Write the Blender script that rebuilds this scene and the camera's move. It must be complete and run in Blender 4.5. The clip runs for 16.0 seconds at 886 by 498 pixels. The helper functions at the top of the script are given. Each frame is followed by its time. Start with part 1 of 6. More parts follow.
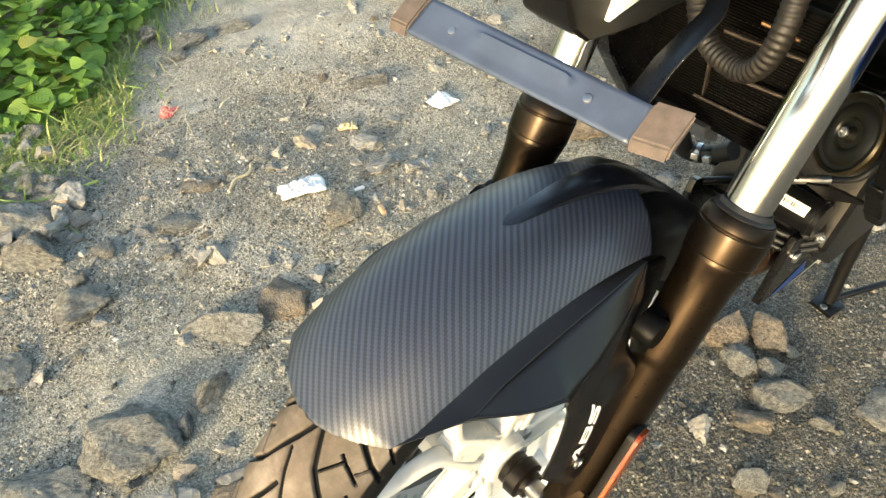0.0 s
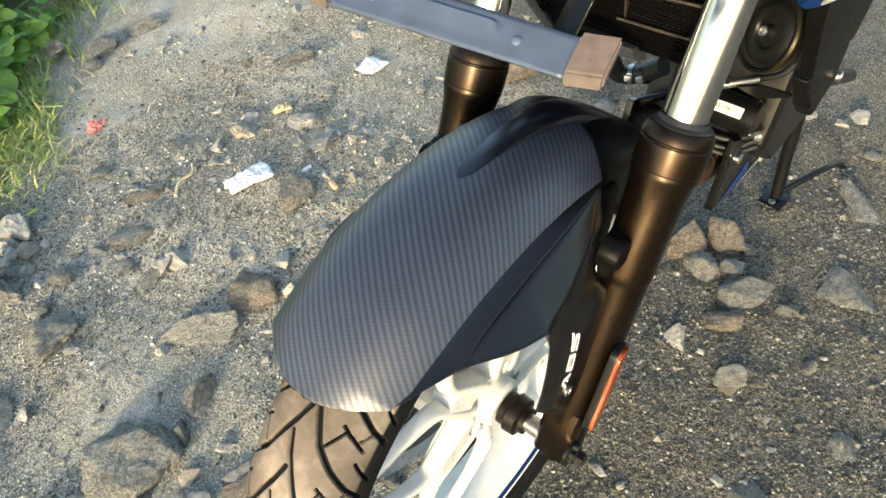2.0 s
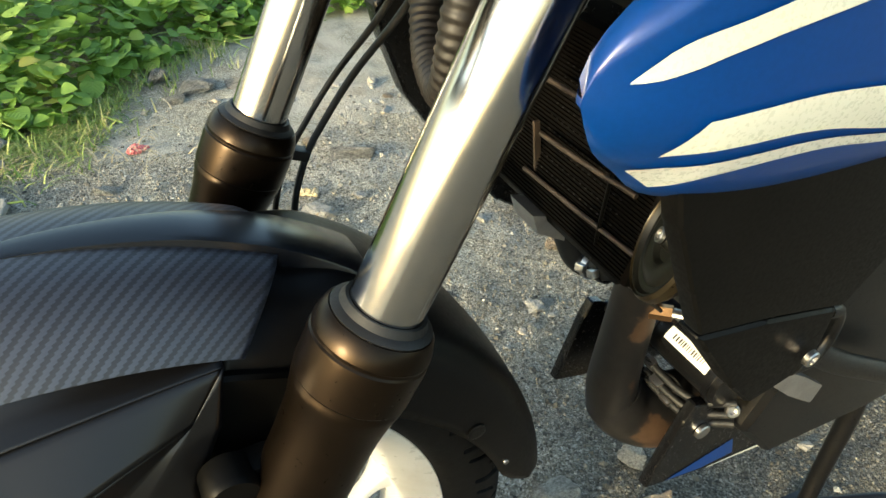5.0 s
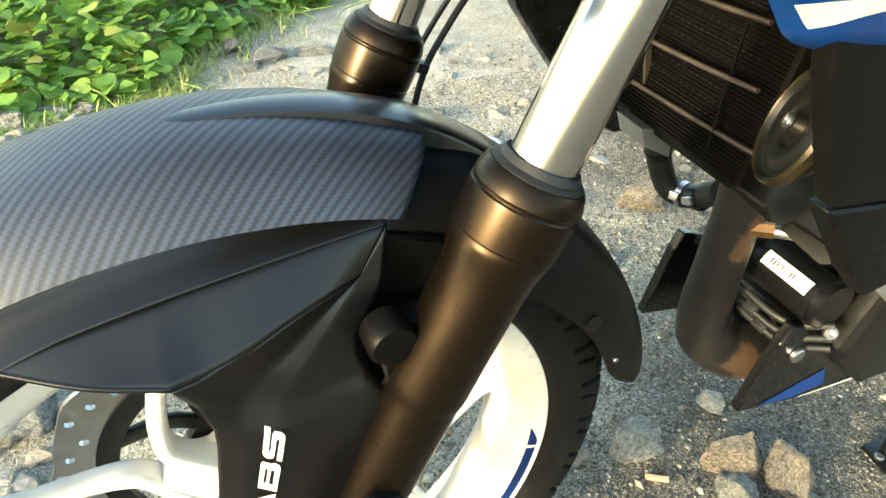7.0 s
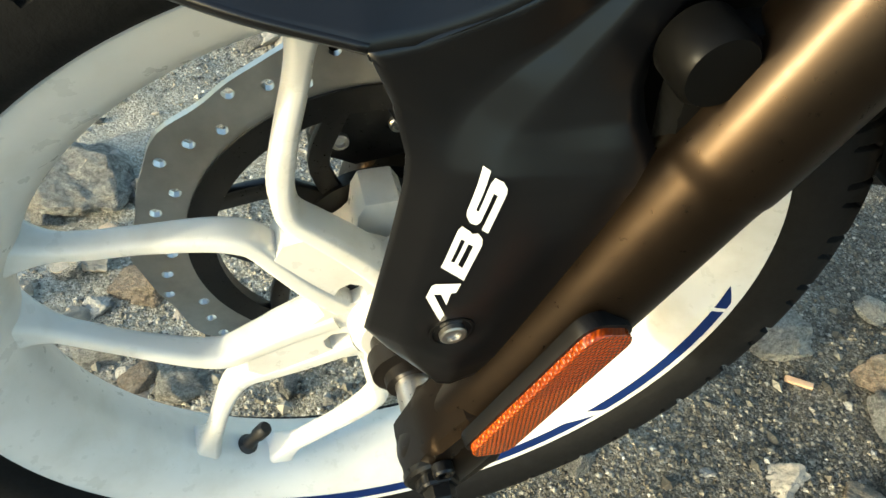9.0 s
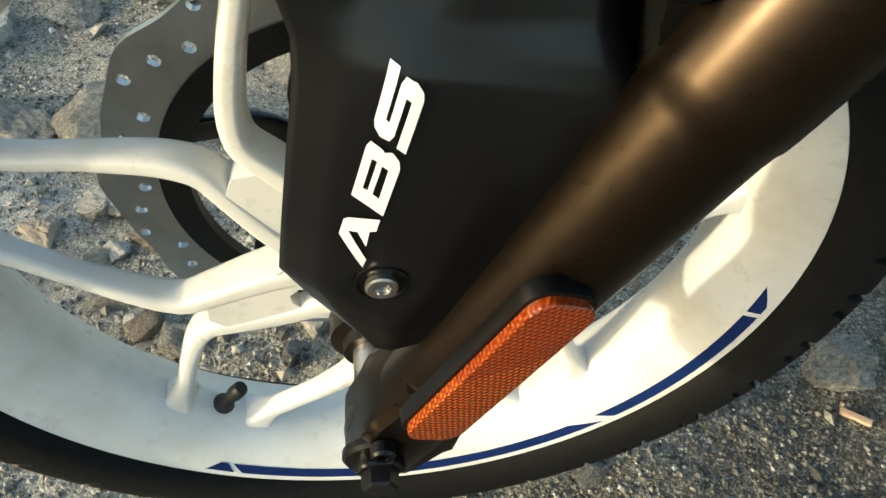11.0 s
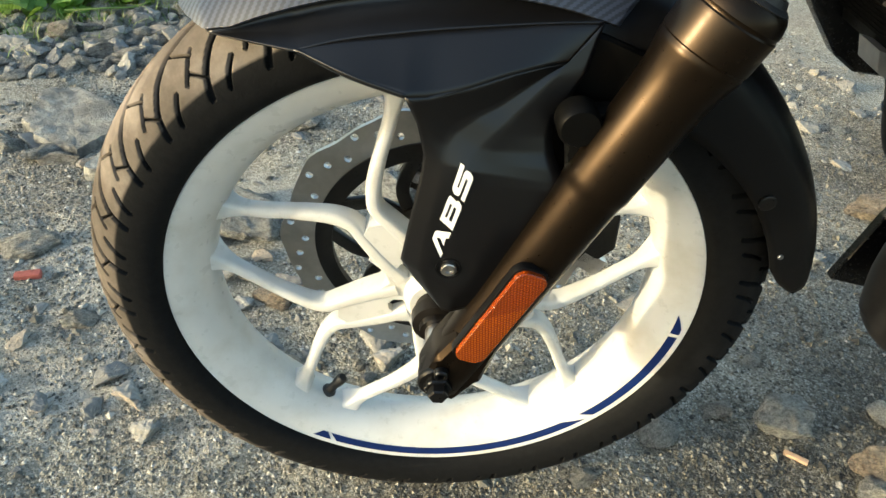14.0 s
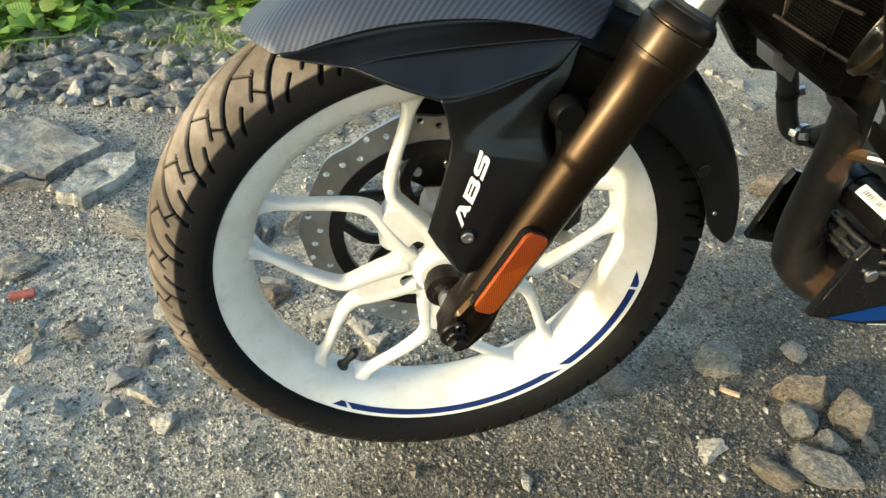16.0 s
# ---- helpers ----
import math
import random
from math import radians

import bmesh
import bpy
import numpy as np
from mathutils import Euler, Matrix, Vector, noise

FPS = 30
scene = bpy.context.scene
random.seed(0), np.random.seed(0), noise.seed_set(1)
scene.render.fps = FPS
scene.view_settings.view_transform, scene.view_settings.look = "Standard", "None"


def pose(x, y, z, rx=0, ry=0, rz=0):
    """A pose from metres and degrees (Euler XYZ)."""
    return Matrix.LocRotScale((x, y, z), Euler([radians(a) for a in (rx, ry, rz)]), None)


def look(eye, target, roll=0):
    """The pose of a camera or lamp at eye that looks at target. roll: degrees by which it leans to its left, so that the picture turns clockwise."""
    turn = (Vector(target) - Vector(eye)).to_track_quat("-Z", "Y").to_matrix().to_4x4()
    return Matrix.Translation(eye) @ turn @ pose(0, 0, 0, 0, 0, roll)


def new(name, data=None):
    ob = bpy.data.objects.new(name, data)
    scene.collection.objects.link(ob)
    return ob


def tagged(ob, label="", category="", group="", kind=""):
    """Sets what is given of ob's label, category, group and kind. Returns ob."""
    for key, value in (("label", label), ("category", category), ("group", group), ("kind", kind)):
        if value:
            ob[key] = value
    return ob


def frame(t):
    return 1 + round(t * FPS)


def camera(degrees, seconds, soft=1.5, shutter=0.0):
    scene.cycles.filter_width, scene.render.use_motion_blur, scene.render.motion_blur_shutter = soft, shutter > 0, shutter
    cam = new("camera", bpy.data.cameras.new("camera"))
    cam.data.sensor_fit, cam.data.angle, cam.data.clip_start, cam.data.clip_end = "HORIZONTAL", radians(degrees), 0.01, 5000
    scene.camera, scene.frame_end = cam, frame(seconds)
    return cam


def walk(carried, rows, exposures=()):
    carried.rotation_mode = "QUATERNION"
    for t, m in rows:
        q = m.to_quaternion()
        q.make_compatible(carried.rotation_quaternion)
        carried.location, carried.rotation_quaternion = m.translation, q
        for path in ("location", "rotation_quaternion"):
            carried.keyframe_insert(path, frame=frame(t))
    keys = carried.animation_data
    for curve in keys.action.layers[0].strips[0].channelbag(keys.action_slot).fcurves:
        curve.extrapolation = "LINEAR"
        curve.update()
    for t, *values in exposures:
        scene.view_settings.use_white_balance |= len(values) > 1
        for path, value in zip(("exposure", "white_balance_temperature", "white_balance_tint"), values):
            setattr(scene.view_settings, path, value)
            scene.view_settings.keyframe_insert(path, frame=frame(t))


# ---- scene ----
cam = camera(65.33, 16.0)
PATH = [
    (0.0, -0.2836, -0.2616, 0.9552, 45.74, -0.18, -39.90),
    (0.5, -0.2927, -0.2778, 0.9659, 45.49, 2.75, -44.07),
    (1.0, -0.2993, -0.2798, 0.9716, 42.75, 7.11, -50.21),
    (1.5, -0.3076, -0.2724, 0.9755, 41.78, 9.06, -53.29),
    (2.0, -0.2915, -0.2661, 0.9622, 42.11, 4.75, -49.80),
    (2.5, -0.2207, -0.2924, 0.9522, 43.35, 1.64, -40.09),
    (3.0, -0.1172, -0.3352, 0.9215, 48.02, 0.79, -34.62),
    (3.5, -0.0424, -0.3538, 0.8683, 50.32, -1.89, -31.46),
    (6.0, 0.0575, -0.2973, 0.8025, 55.36, -3.50, -27.45),
    (6.5, 0.0232, -0.3161, 0.7905, 53.68, -2.96, -27.80),
    (7.0, -0.0181, -0.3456, 0.7785, 52.85, -1.65, -24.35),
    (7.5, -0.0573, -0.3484, 0.7457, 50.10, -1.87, -18.02),
    (8.0, -0.0717, -0.3140, 0.7118, 47.22, -3.00, -14.94),
    (8.5, -0.0715, -0.2776, 0.6610, 43.95, -4.83, -13.80),
    (9.0, -0.0656, -0.2573, 0.6331, 41.93, -5.61, -14.25),
    (9.5, -0.0568, -0.2401, 0.6027, 40.65, -6.15, -14.16),
    (10.0, -0.0474, -0.2278, 0.5887, 39.92, -6.53, -14.08),
    (12.5, 0.0535, -0.3264, 0.6075, 44.87, -2.34, 8.26),
    (13.0, 0.0628, -0.3561, 0.6384, 46.20, -2.56, 8.13),
    (13.5, 0.0259, -0.4099, 0.6691, 48.12, -4.04, 3.65),
    (14.0, -0.0378, -0.4778, 0.7265, 50.59, -4.55, -1.20),
    (14.5, -0.0914, -0.5384, 0.7767, 53.86, -4.37, -5.73),
    (15.0, -0.1223, -0.5905, 0.8013, 55.24, -5.76, -7.45),
    (15.5, -0.1436, -0.6111, 0.8021, 55.16, -6.16, -9.54),
    (16.0, -0.1357, -0.5856, 0.7671, 52.45, -5.54, -9.21),
]
walk(cam, [(t, pose(x, y, z, rx, ry, rz)) for t, x, y, z, rx, ry, rz in PATH],
     [(0.0, 2.05, 6900, 6), (1.0, 2.0, 6580, 6), (2.0, 1.95, 6380, 6), (3.0, 1.98, 6380, 4), (5.0, 1.90, 6550, 1), (7.0, 2.68, 6650, -1), (8.0, 2.38, 6350, -2), (9.0, 1.98, 6280, -1), (10.0, 1.76, 6300, 0), (11.0, 1.56, 6330, 2), (12.5, 1.51, 6350, 3), (14.0, 1.75, 6350, 3), (16.0, 1.82, 6350, 3)])
# ---- end of path ----

# ---- light ----
SUN_AZ, SUN_EL = 251.3, 12.5          # compass degrees from +y towards +x, and height
world = bpy.data.worlds.new("sky")
scene.world = world
world.use_nodes = True
wn = world.node_tree.nodes
sky = wn.new("ShaderNodeTexSky")
sky.sky_type = "NISHITA"
sky.sun_disc = False
sky.dust_density, sky.air_density, sky.ozone_density = 2.2, 1.0, 0.8
sky.sun_elevation, sky.sun_rotation = radians(SUN_EL), radians(SUN_AZ)
wn["Background"].inputs["Strength"].default_value = 0.15
world.node_tree.links.new(sky.outputs["Color"], wn["Background"].inputs["Color"])
sun_data = bpy.data.lights.new("sun", "SUN")
sun_data.energy, sun_data.angle, sun_data.color = 1.4, radians(1.2), (1.0, 0.86, 0.62)
sun = new("sun", sun_data)
SUN = Vector((math.sin(radians(SUN_AZ)) * math.cos(radians(SUN_EL)), math.cos(radians(SUN_AZ)) * math.cos(radians(SUN_EL)), math.sin(radians(SUN_EL))))
sun.matrix_world = look(SUN * 20, (0, 0, 0))


# ---- materials ----
class Nodes:
    """A material and short ways to add nodes to it."""

    def __init__(self, name, rough=0.5, metal=0.0, colour=(0.5, 0.5, 0.5)):
        self.mat = bpy.data.materials.new(name)
        self.mat.use_nodes = True
        self.tree = self.mat.node_tree
        self.bsdf = self.tree.nodes["Principled BSDF"]
        self.set("Roughness", rough)
        self.set("Metallic", metal)
        self.set("Base Color", (*colour, 1))

    def put(self, socket, value):
        if isinstance(value, bpy.types.NodeSocket):
            self.tree.links.new(value, socket)
        else:
            socket.default_value = value

    def set(self, name, value):
        self.put(self.bsdf.inputs[name], value)

    def node(self, kind, **inputs):
        n = self.tree.nodes.new(kind)
        for key, value in inputs.items():
            self.put(n.inputs[key.replace("_", " ")], value)
        return n

    def coords(self, kind="Object"):
        return self.node("ShaderNodeTexCoord").outputs[kind]

    def noise(self, scale, detail=4.0, rough=0.55, where=None, out="Fac"):
        return self.node("ShaderNodeTexNoise", Vector=where or self.coords(), Scale=scale, Detail=detail, Roughness=rough).outputs[out]

    def voronoi(self, scale, where=None, feature="F1", out="Distance"):
        n = self.node("ShaderNodeTexVoronoi", Vector=where or self.coords(), Scale=scale)
        n.feature = feature
        return n.outputs[out]

    def ramp(self, fac, *stops):
        n = self.node("ShaderNodeValToRGB", Fac=fac)
        e = n.color_ramp.elements
        while len(e) < len(stops):
            e.new(0.5)
        for el, (pos, col) in zip(e, stops):
            el.position = pos
            el.color = (*col, 1) if isinstance(col, tuple) else (col, col, col, 1)
        return n.outputs["Color"]

    def mix(self, fac, a, b, mode="MIX"):
        n = self.tree.nodes.new("ShaderNodeMix")
        n.data_type, n.blend_type = "RGBA", mode
        for s, v in ((n.inputs[0], fac), (n.inputs[6], a), (n.inputs[7], b)):
            self.put(s, (*v, 1) if isinstance(v, tuple) and len(v) == 3 else v)
        return n.outputs[2]

    def math(self, op, a, b=0.0, c=0.0):
        n = self.tree.nodes.new("ShaderNodeMath")
        n.operation = op
        for s, v in zip(n.inputs, (a, b, c)):
            self.put(s, v)
        return n.outputs[0]

    def bump(self, height, strength=0.3, distance=0.001, normal=None):
        n = self.node("ShaderNodeBump", Height=height, Strength=strength, Distance=distance)
        if normal:
            self.put(n.inputs["Normal"], normal)
        self.set("Normal", n.outputs["Normal"])
        return n.outputs["Normal"]

    def rand(self):
        return self.node("ShaderNodeObjectInfo").outputs["Random"]

    def island(self):
        return self.node("ShaderNodeNewGeometry").outputs["Random Per Island"]


def plain(name, colour, rough=0.5, metal=0.0, vary=0.15, scale=60.0, bump=0.05, coat=0.0, gloss=0.5, wear=0.08):
    """A surface of one colour with slight wear: blotches in colour and gloss and a fine grain."""
    n = Nodes(name, rough, metal, colour)
    a = n.noise(scale, 5)
    b = n.noise(scale * 9, 3)
    dark, light = tuple(c * (1 - vary) for c in colour), tuple(min(1, c * (1 + vary)) for c in colour)
    n.set("Base Color", n.ramp(a, (0.3, dark), (0.7, light)))
    n.set("Roughness", n.ramp(b, (0.3, max(0.02, rough - wear)), (0.7, min(1, rough + wear))))
    n.set("Specular IOR Level", gloss)
    if coat:
        n.set("Coat Weight", coat)
        n.set("Coat Roughness", 0.05)
    if bump:
        n.bump(b, bump, 0.0005)
    return n.mat


def ground_material():
    """Grey-tan soil: pale dust in patches, darker and more specked on the rear and near side."""
    n = Nodes("dusty_gravel_soil", 0.95)
    w = n.coords()
    xyz = n.node("ShaderNodeSeparateXYZ", Vector=w)
    big = n.noise(2.2, 6, 0.62, w)
    mid = n.noise(11, 6, 0.65, w)
    fine = n.noise(170, 4, 0.7, w)
    warp = n.node("ShaderNodeVectorMath")
    warp.operation = "MULTIPLY_ADD"
    n.put(warp.inputs[0], n.noise(260, 3, 0.6, w, "Color"))
    warp.inputs[1].default_value = (0.004, 0.004, 0.004)
    n.put(warp.inputs[2], w)
    ww = warp.outputs[0]
    grit, gritd = n.voronoi(430, ww, out="Color"), n.voronoi(430, ww)
    chip, chipd = n.voronoi(150, ww, out="Color"), n.voronoi(150, ww)
    # the colour darkens towards the rear wheel and on the near side
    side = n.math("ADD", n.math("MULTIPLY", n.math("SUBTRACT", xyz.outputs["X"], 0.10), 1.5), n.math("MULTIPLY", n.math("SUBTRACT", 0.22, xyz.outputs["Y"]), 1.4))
    dark_zone = n.ramp(n.math("ADD", side, n.math("ADD", n.math("MULTIPLY", n.math("SUBTRACT", big, 0.5), 2.6), n.math("MULTIPLY", n.math("SUBTRACT", n.noise(0.45, 3, 0.5, w), 0.5), 4.0))), (0.0, 0.0), (0.6, 1.0))
    soil = n.ramp(mid, (0.28, (0.270, 0.250, 0.190)), (0.5, (0.445, 0.415, 0.318)), (0.72, (0.60, 0.562, 0.440)))
    pale = n.mix(n.ramp(big, (0.48, 0.0), (0.57, 0.95)), soil, (0.60, 0.572, 0.490))
    warm = n.mix(n.ramp(n.noise(3.4, 5, 0.55, w), (0.50, 0.0), (0.64, 0.75)), pale, (0.36, 0.295, 0.205))
    dark_soil = n.ramp(mid, (0.3, (0.088, 0.079, 0.056)), (0.55, (0.146, 0.131, 0.094)), (0.76, (0.32, 0.280, 0.196)))
    base = n.mix(dark_zone, warm, dark_soil)
    specks = n.ramp(n.node("ShaderNodeSeparateColor", Color=grit).outputs[0], (0.0, (0.028, 0.027, 0.024)), (0.28, (0.11, 0.104, 0.086)), (0.58, (0.33, 0.308, 0.250)), (0.82, (0.60, 0.570, 0.480)), (1.0, (0.88, 0.86, 0.79)))
    lumps = n.ramp(n.node("ShaderNodeSeparateColor", Color=chip).outputs[1], (0.0, (0.09, 0.09, 0.088)), (0.5, (0.20, 0.19, 0.165)), (1.0, (0.40, 0.38, 0.33)))
    dusty = n.math("MULTIPLY", n.ramp(big, (0.47, 0.0), (0.60, 0.75)), n.math("SUBTRACT", 1.0, dark_zone))
    show = n.math("MULTIPLY", n.ramp(fine, (0.36, 1.0), (0.62, 0.55)), n.math("SUBTRACT", n.math("MULTIPLY_ADD", dark_zone, 0.2, 0.72), n.math("MULTIPLY", dusty, 0.6)))
    specks = n.mix(n.math("MULTIPLY", dark_zone, 0.75), specks, n.mix(1.0, specks, (0.30, 0.288, 0.265), "MULTIPLY"))
    col = n.mix(show, base, specks)
    col = n.mix(n.math("MULTIPLY", n.ramp(chipd, (0.20, 0.55), (0.34, 0.0)), n.ramp(mid, (0.4, 0.9), (0.6, 0.1))), col, lumps)
    n.set("Base Color", col)
    h = n.math("ADD", n.math("MULTIPLY", gritd, -0.35), n.math("ADD", n.math("MULTIPLY", n.noise(420, 4, 0.7, w), 0.7), n.math("MULTIPLY", chipd, -0.45)))
    n.bump(n.math("ADD", h, n.math("MULTIPLY", n.noise(60, 5, 0.65, w), 1.1)), 1.0, 0.0075)
    return n.mat


def stone_material(name, tones, vein=0.25, dust=(0.42, 0.402, 0.345)):
    n = Nodes(name, 0.9)
    shift = n.node("ShaderNodeCombineXYZ", X=n.math("MULTIPLY", n.rand(), 37.0), Y=n.math("MULTIPLY", n.rand(), 11.0))
    w = n.node("ShaderNodeVectorMath", **{}).outputs[0]
    add = w.node
    add.operation = "ADD"
    n.put(add.inputs[0], n.coords())
    n.put(add.inputs[1], shift.outputs[0])
    mid = n.noise(4.0, 10, 0.70, w)
    fine = n.noise(16, 10, 0.75, w)
    pits = n.noise(48, 6, 0.75, w)
    base = n.ramp(n.rand(), *[(i / max(1, len(tones) - 1), t) for i, t in enumerate(tones)])
    col = n.mix(1.0, base, n.ramp(mid, (0.34, (0.42, 0.42, 0.42)), (0.50, (0.95, 0.95, 0.95)), (0.66, (1.30, 1.30, 1.28))), "MULTIPLY")
    col = n.mix(1.0, col, n.ramp(fine, (0.36, (0.45, 0.45, 0.45)), (0.52, (1.0, 1.0, 1.0)), (0.66, (1.35, 1.35, 1.33))), "MULTIPLY")
    col = n.mix(n.ramp(pits, (0.38, 0.60), (0.50, 0.0)), col, (0.09, 0.088, 0.082))
    col = n.mix(n.ramp(fine, (0.58, 0.0), (0.70, vein * 1.8)), col, (0.66, 0.66, 0.63))
    up = n.node("ShaderNodeSeparateXYZ", Vector=n.node("ShaderNodeNewGeometry").outputs["Normal"]).outputs["Z"]
    dustf = n.math("MULTIPLY", n.ramp(up, (0.35, 0.0), (0.95, 0.40)), n.ramp(n.noise(6, 5, 0.6, w), (0.35, 0.1), (0.65, 1.0)))
    n.set("Base Color", n.mix(dustf, col, dust))
    n.bump(n.math("ADD", n.math("MULTIPLY", mid, 1.2), n.math("ADD", n.math("MULTIPLY", fine, 0.8), n.math("MULTIPLY", pits, 0.5))), 1.0, 0.022)
    return n.mat


def pebble_material():
    n = Nodes("loose_grit", 0.92)
    grain = n.ramp(n.island(), (0.0, (0.05, 0.048, 0.042)), (0.34, (0.125, 0.117, 0.094)), (0.70, (0.25, 0.232, 0.185)), (0.93, (0.40, 0.376, 0.312)), (1.0, (0.64, 0.62, 0.56)))
    # darker grit towards the rear wheel and on the near side, like the soil it lies on
    xyz = n.node("ShaderNodeSeparateXYZ", Vector=n.coords())
    side = n.math("ADD", n.math("MULTIPLY", n.math("SUBTRACT", xyz.outputs["X"], 0.10), 1.5), n.math("MULTIPLY", n.math("SUBTRACT", 0.22, xyz.outputs["Y"]), 1.4))
    dark_zone = n.ramp(n.math("ADD", side, n.math("MULTIPLY", n.math("SUBTRACT", n.noise(2.2, 4, 0.6), 0.5), 2.2)), (0.0, 0.0), (0.7, 0.8))
    n.set("Base Color", n.mix(dark_zone, grain, n.mix(1.0, grain, (0.50, 0.48, 0.44), "MULTIPLY")))
    n.bump(n.noise(500, 3), 0.5, 0.001)
    return n.mat


def bedded_material():
    n = Nodes("bedded_stone", 0.93)
    base = n.ramp(n.island(), (0.0, (0.16, 0.16, 0.155)), (0.35, (0.27, 0.262, 0.235)), (0.7, (0.36, 0.342, 0.295)), (0.9, (0.33, 0.265, 0.19)), (1.0, (0.52, 0.505, 0.46)))
    w = n.coords()
    a = n.noise(90, 6, 0.65, w)
    n.set("Base Color", n.mix(n.ramp(a, (0.35, 0.6), (0.65, 0.0)), base, (0.13, 0.125, 0.11)))
    n.bump(a, 0.7, 0.004)
    return n.mat


def leaf_material():
    n = Nodes("vine_leaf", 0.55)
    u = n.coords("UV")
    vein = n.node("ShaderNodeSeparateXYZ", Vector=u)
    mid = n.math("ABSOLUTE", n.math("SUBTRACT", vein.outputs["X"], 0.5))
    ribs = n.math("SINE", n.math("MULTIPLY", n.math("SUBTRACT", vein.outputs["Y"], n.math("MULTIPLY", mid, 0.9)), 38.0))
    hue = n.ramp(n.island(), (0.0, (0.070, 0.16, 0.028)), (0.4, (0.150, 0.290, 0.052)), (0.75, (0.26, 0.42, 0.085)), (0.93, (0.38, 0.51, 0.120)), (1.0, (0.34, 0.31, 0.085)))
    col = n.mix(n.ramp(mid, (0.0, 0.45), (0.03, 0.0)), hue, (0.30, 0.40, 0.13))
    col = n.mix(n.ramp(ribs, (0.8, 0.0), (1.0, 0.25)), col, (0.28, 0.38, 0.12))
    col = n.mix(n.ramp(n.noise(60, 4, 0.6, u), (0.55, 0.0), (0.8, 0.3)), col, (0.16, 0.18, 0.05))
    n.set("Base Color", col)
    n.set("Specular IOR Level", 0.35)
    trans = n.node("ShaderNodeBsdfTranslucent", Color=n.mix(0.5, col, (0.30, 0.42, 0.04)))
    mixed = n.node("ShaderNodeMixShader", Fac=0.42)
    n.put(mixed.inputs[1], n.bsdf.outputs[0])
    n.put(mixed.inputs[2], trans.outputs[0])
    n.put(n.tree.nodes["Material Output"].inputs["Surface"], mixed.outputs[0])
    n.bump(ribs, 0.25, 0.002)
    return n.mat


def grass_material(name, stops):
    n = Nodes(name, 0.6)
    n.set("Base Color", n.ramp(n.island(), *stops))
    return n.mat


def tyre_material():
    """Black rubber, tan with dried dust on the tread, greyer on the shoulders."""
    n = Nodes("dusty_tyre_rubber", 0.75)
    u = n.node("ShaderNodeSeparateXYZ", Vector=n.coords("UV"))
    w = n.coords()
    dust = n.noise(14, 7, 0.65, w)
    fine = n.noise(140, 4, 0.7, w)
    rim = n.math("ADD", u.outputs["Y"], n.math("MULTIPLY", n.math("SUBTRACT", n.noise(30, 4, 0.6, w), 0.5), 0.03))
    tread = n.ramp(rim, (0.605, 1.0), (0.63, 0.0))
    # the tan is a little paler on the crown than on the shoulders
    crown_tone = n.ramp(u.outputs["Y"], (0.12, (1.16, 1.14, 1.12)), (0.34, (0.98, 0.98, 0.96)))
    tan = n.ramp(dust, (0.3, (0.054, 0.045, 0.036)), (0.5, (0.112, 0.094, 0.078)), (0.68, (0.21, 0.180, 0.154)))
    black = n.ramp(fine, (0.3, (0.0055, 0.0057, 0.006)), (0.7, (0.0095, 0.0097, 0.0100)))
    tan = n.mix(1.0, tan, crown_tone, "MULTIPLY")
    n.set("Specular IOR Level", 0.08)
    # the tan is full at the front and fades to black at the rear and the foot
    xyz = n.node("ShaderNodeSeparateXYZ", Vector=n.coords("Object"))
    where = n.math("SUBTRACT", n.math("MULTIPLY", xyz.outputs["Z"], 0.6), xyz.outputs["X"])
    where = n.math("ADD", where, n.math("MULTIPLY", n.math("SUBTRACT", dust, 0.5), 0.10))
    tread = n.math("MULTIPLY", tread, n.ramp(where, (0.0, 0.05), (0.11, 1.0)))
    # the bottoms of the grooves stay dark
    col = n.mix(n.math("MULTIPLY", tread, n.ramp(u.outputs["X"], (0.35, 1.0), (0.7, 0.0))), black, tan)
    n.set("Base Color", col)
    n.bump(n.math("ADD", fine, dust), 0.35, 0.0013)
    return n.mat


def carbon_material():
    """Matt black film with an embossed diagonal twill."""
    n = Nodes("carbon_look_film", 0.4, 0.0, (0.02, 0.02, 0.023))
    u = n.node("ShaderNodeSeparateXYZ", Vector=n.coords("UV"))
    a, b = u.outputs["X"], u.outputs["Y"]
    P = 0.0068
    lean = n.math("ADD", a, n.math("MULTIPLY", b, 0.95))
    stripe = n.math("FRACT", n.math("DIVIDE", lean, P))
    across = n.math("ABSOLUTE", n.math("SUBTRACT", n.math("MULTIPLY", stripe, 2.0), 1.0))
    row = n.math("FRACT", n.math("DIVIDE", b, 0.0021))
    tooth = n.math("ABSOLUTE", n.math("SUBTRACT", n.math("MULTIPLY", row, 2.0), 1.0))
    rib = n.ramp(n.math("ADD", across, n.math("MULTIPLY", n.math("SUBTRACT", tooth, 0.5), 0.34)), (0.40, 0.0), (0.58, 1.0))
    wear = n.noise(25, 5, 0.6)
    n.set("Base Color", n.mix(rib, (0.0092, 0.0112, 0.0178), n.ramp(wear, (0.3, (0.022, 0.028, 0.045)), (0.7, (0.029, 0.036, 0.056)))))
    n.set("Roughness", n.ramp(rib, (0.0, 0.46), (1.0, 0.41)))
    n.set("Specular IOR Level", n.ramp(rib, (0.0, 0.72), (1.0, 0.92)))
    n.bump(n.math("ADD", n.math("MULTIPLY", across, 0.7), n.math("MULTIPLY", tooth, 0.2)), 0.17, 0.0006)
    return n.mat


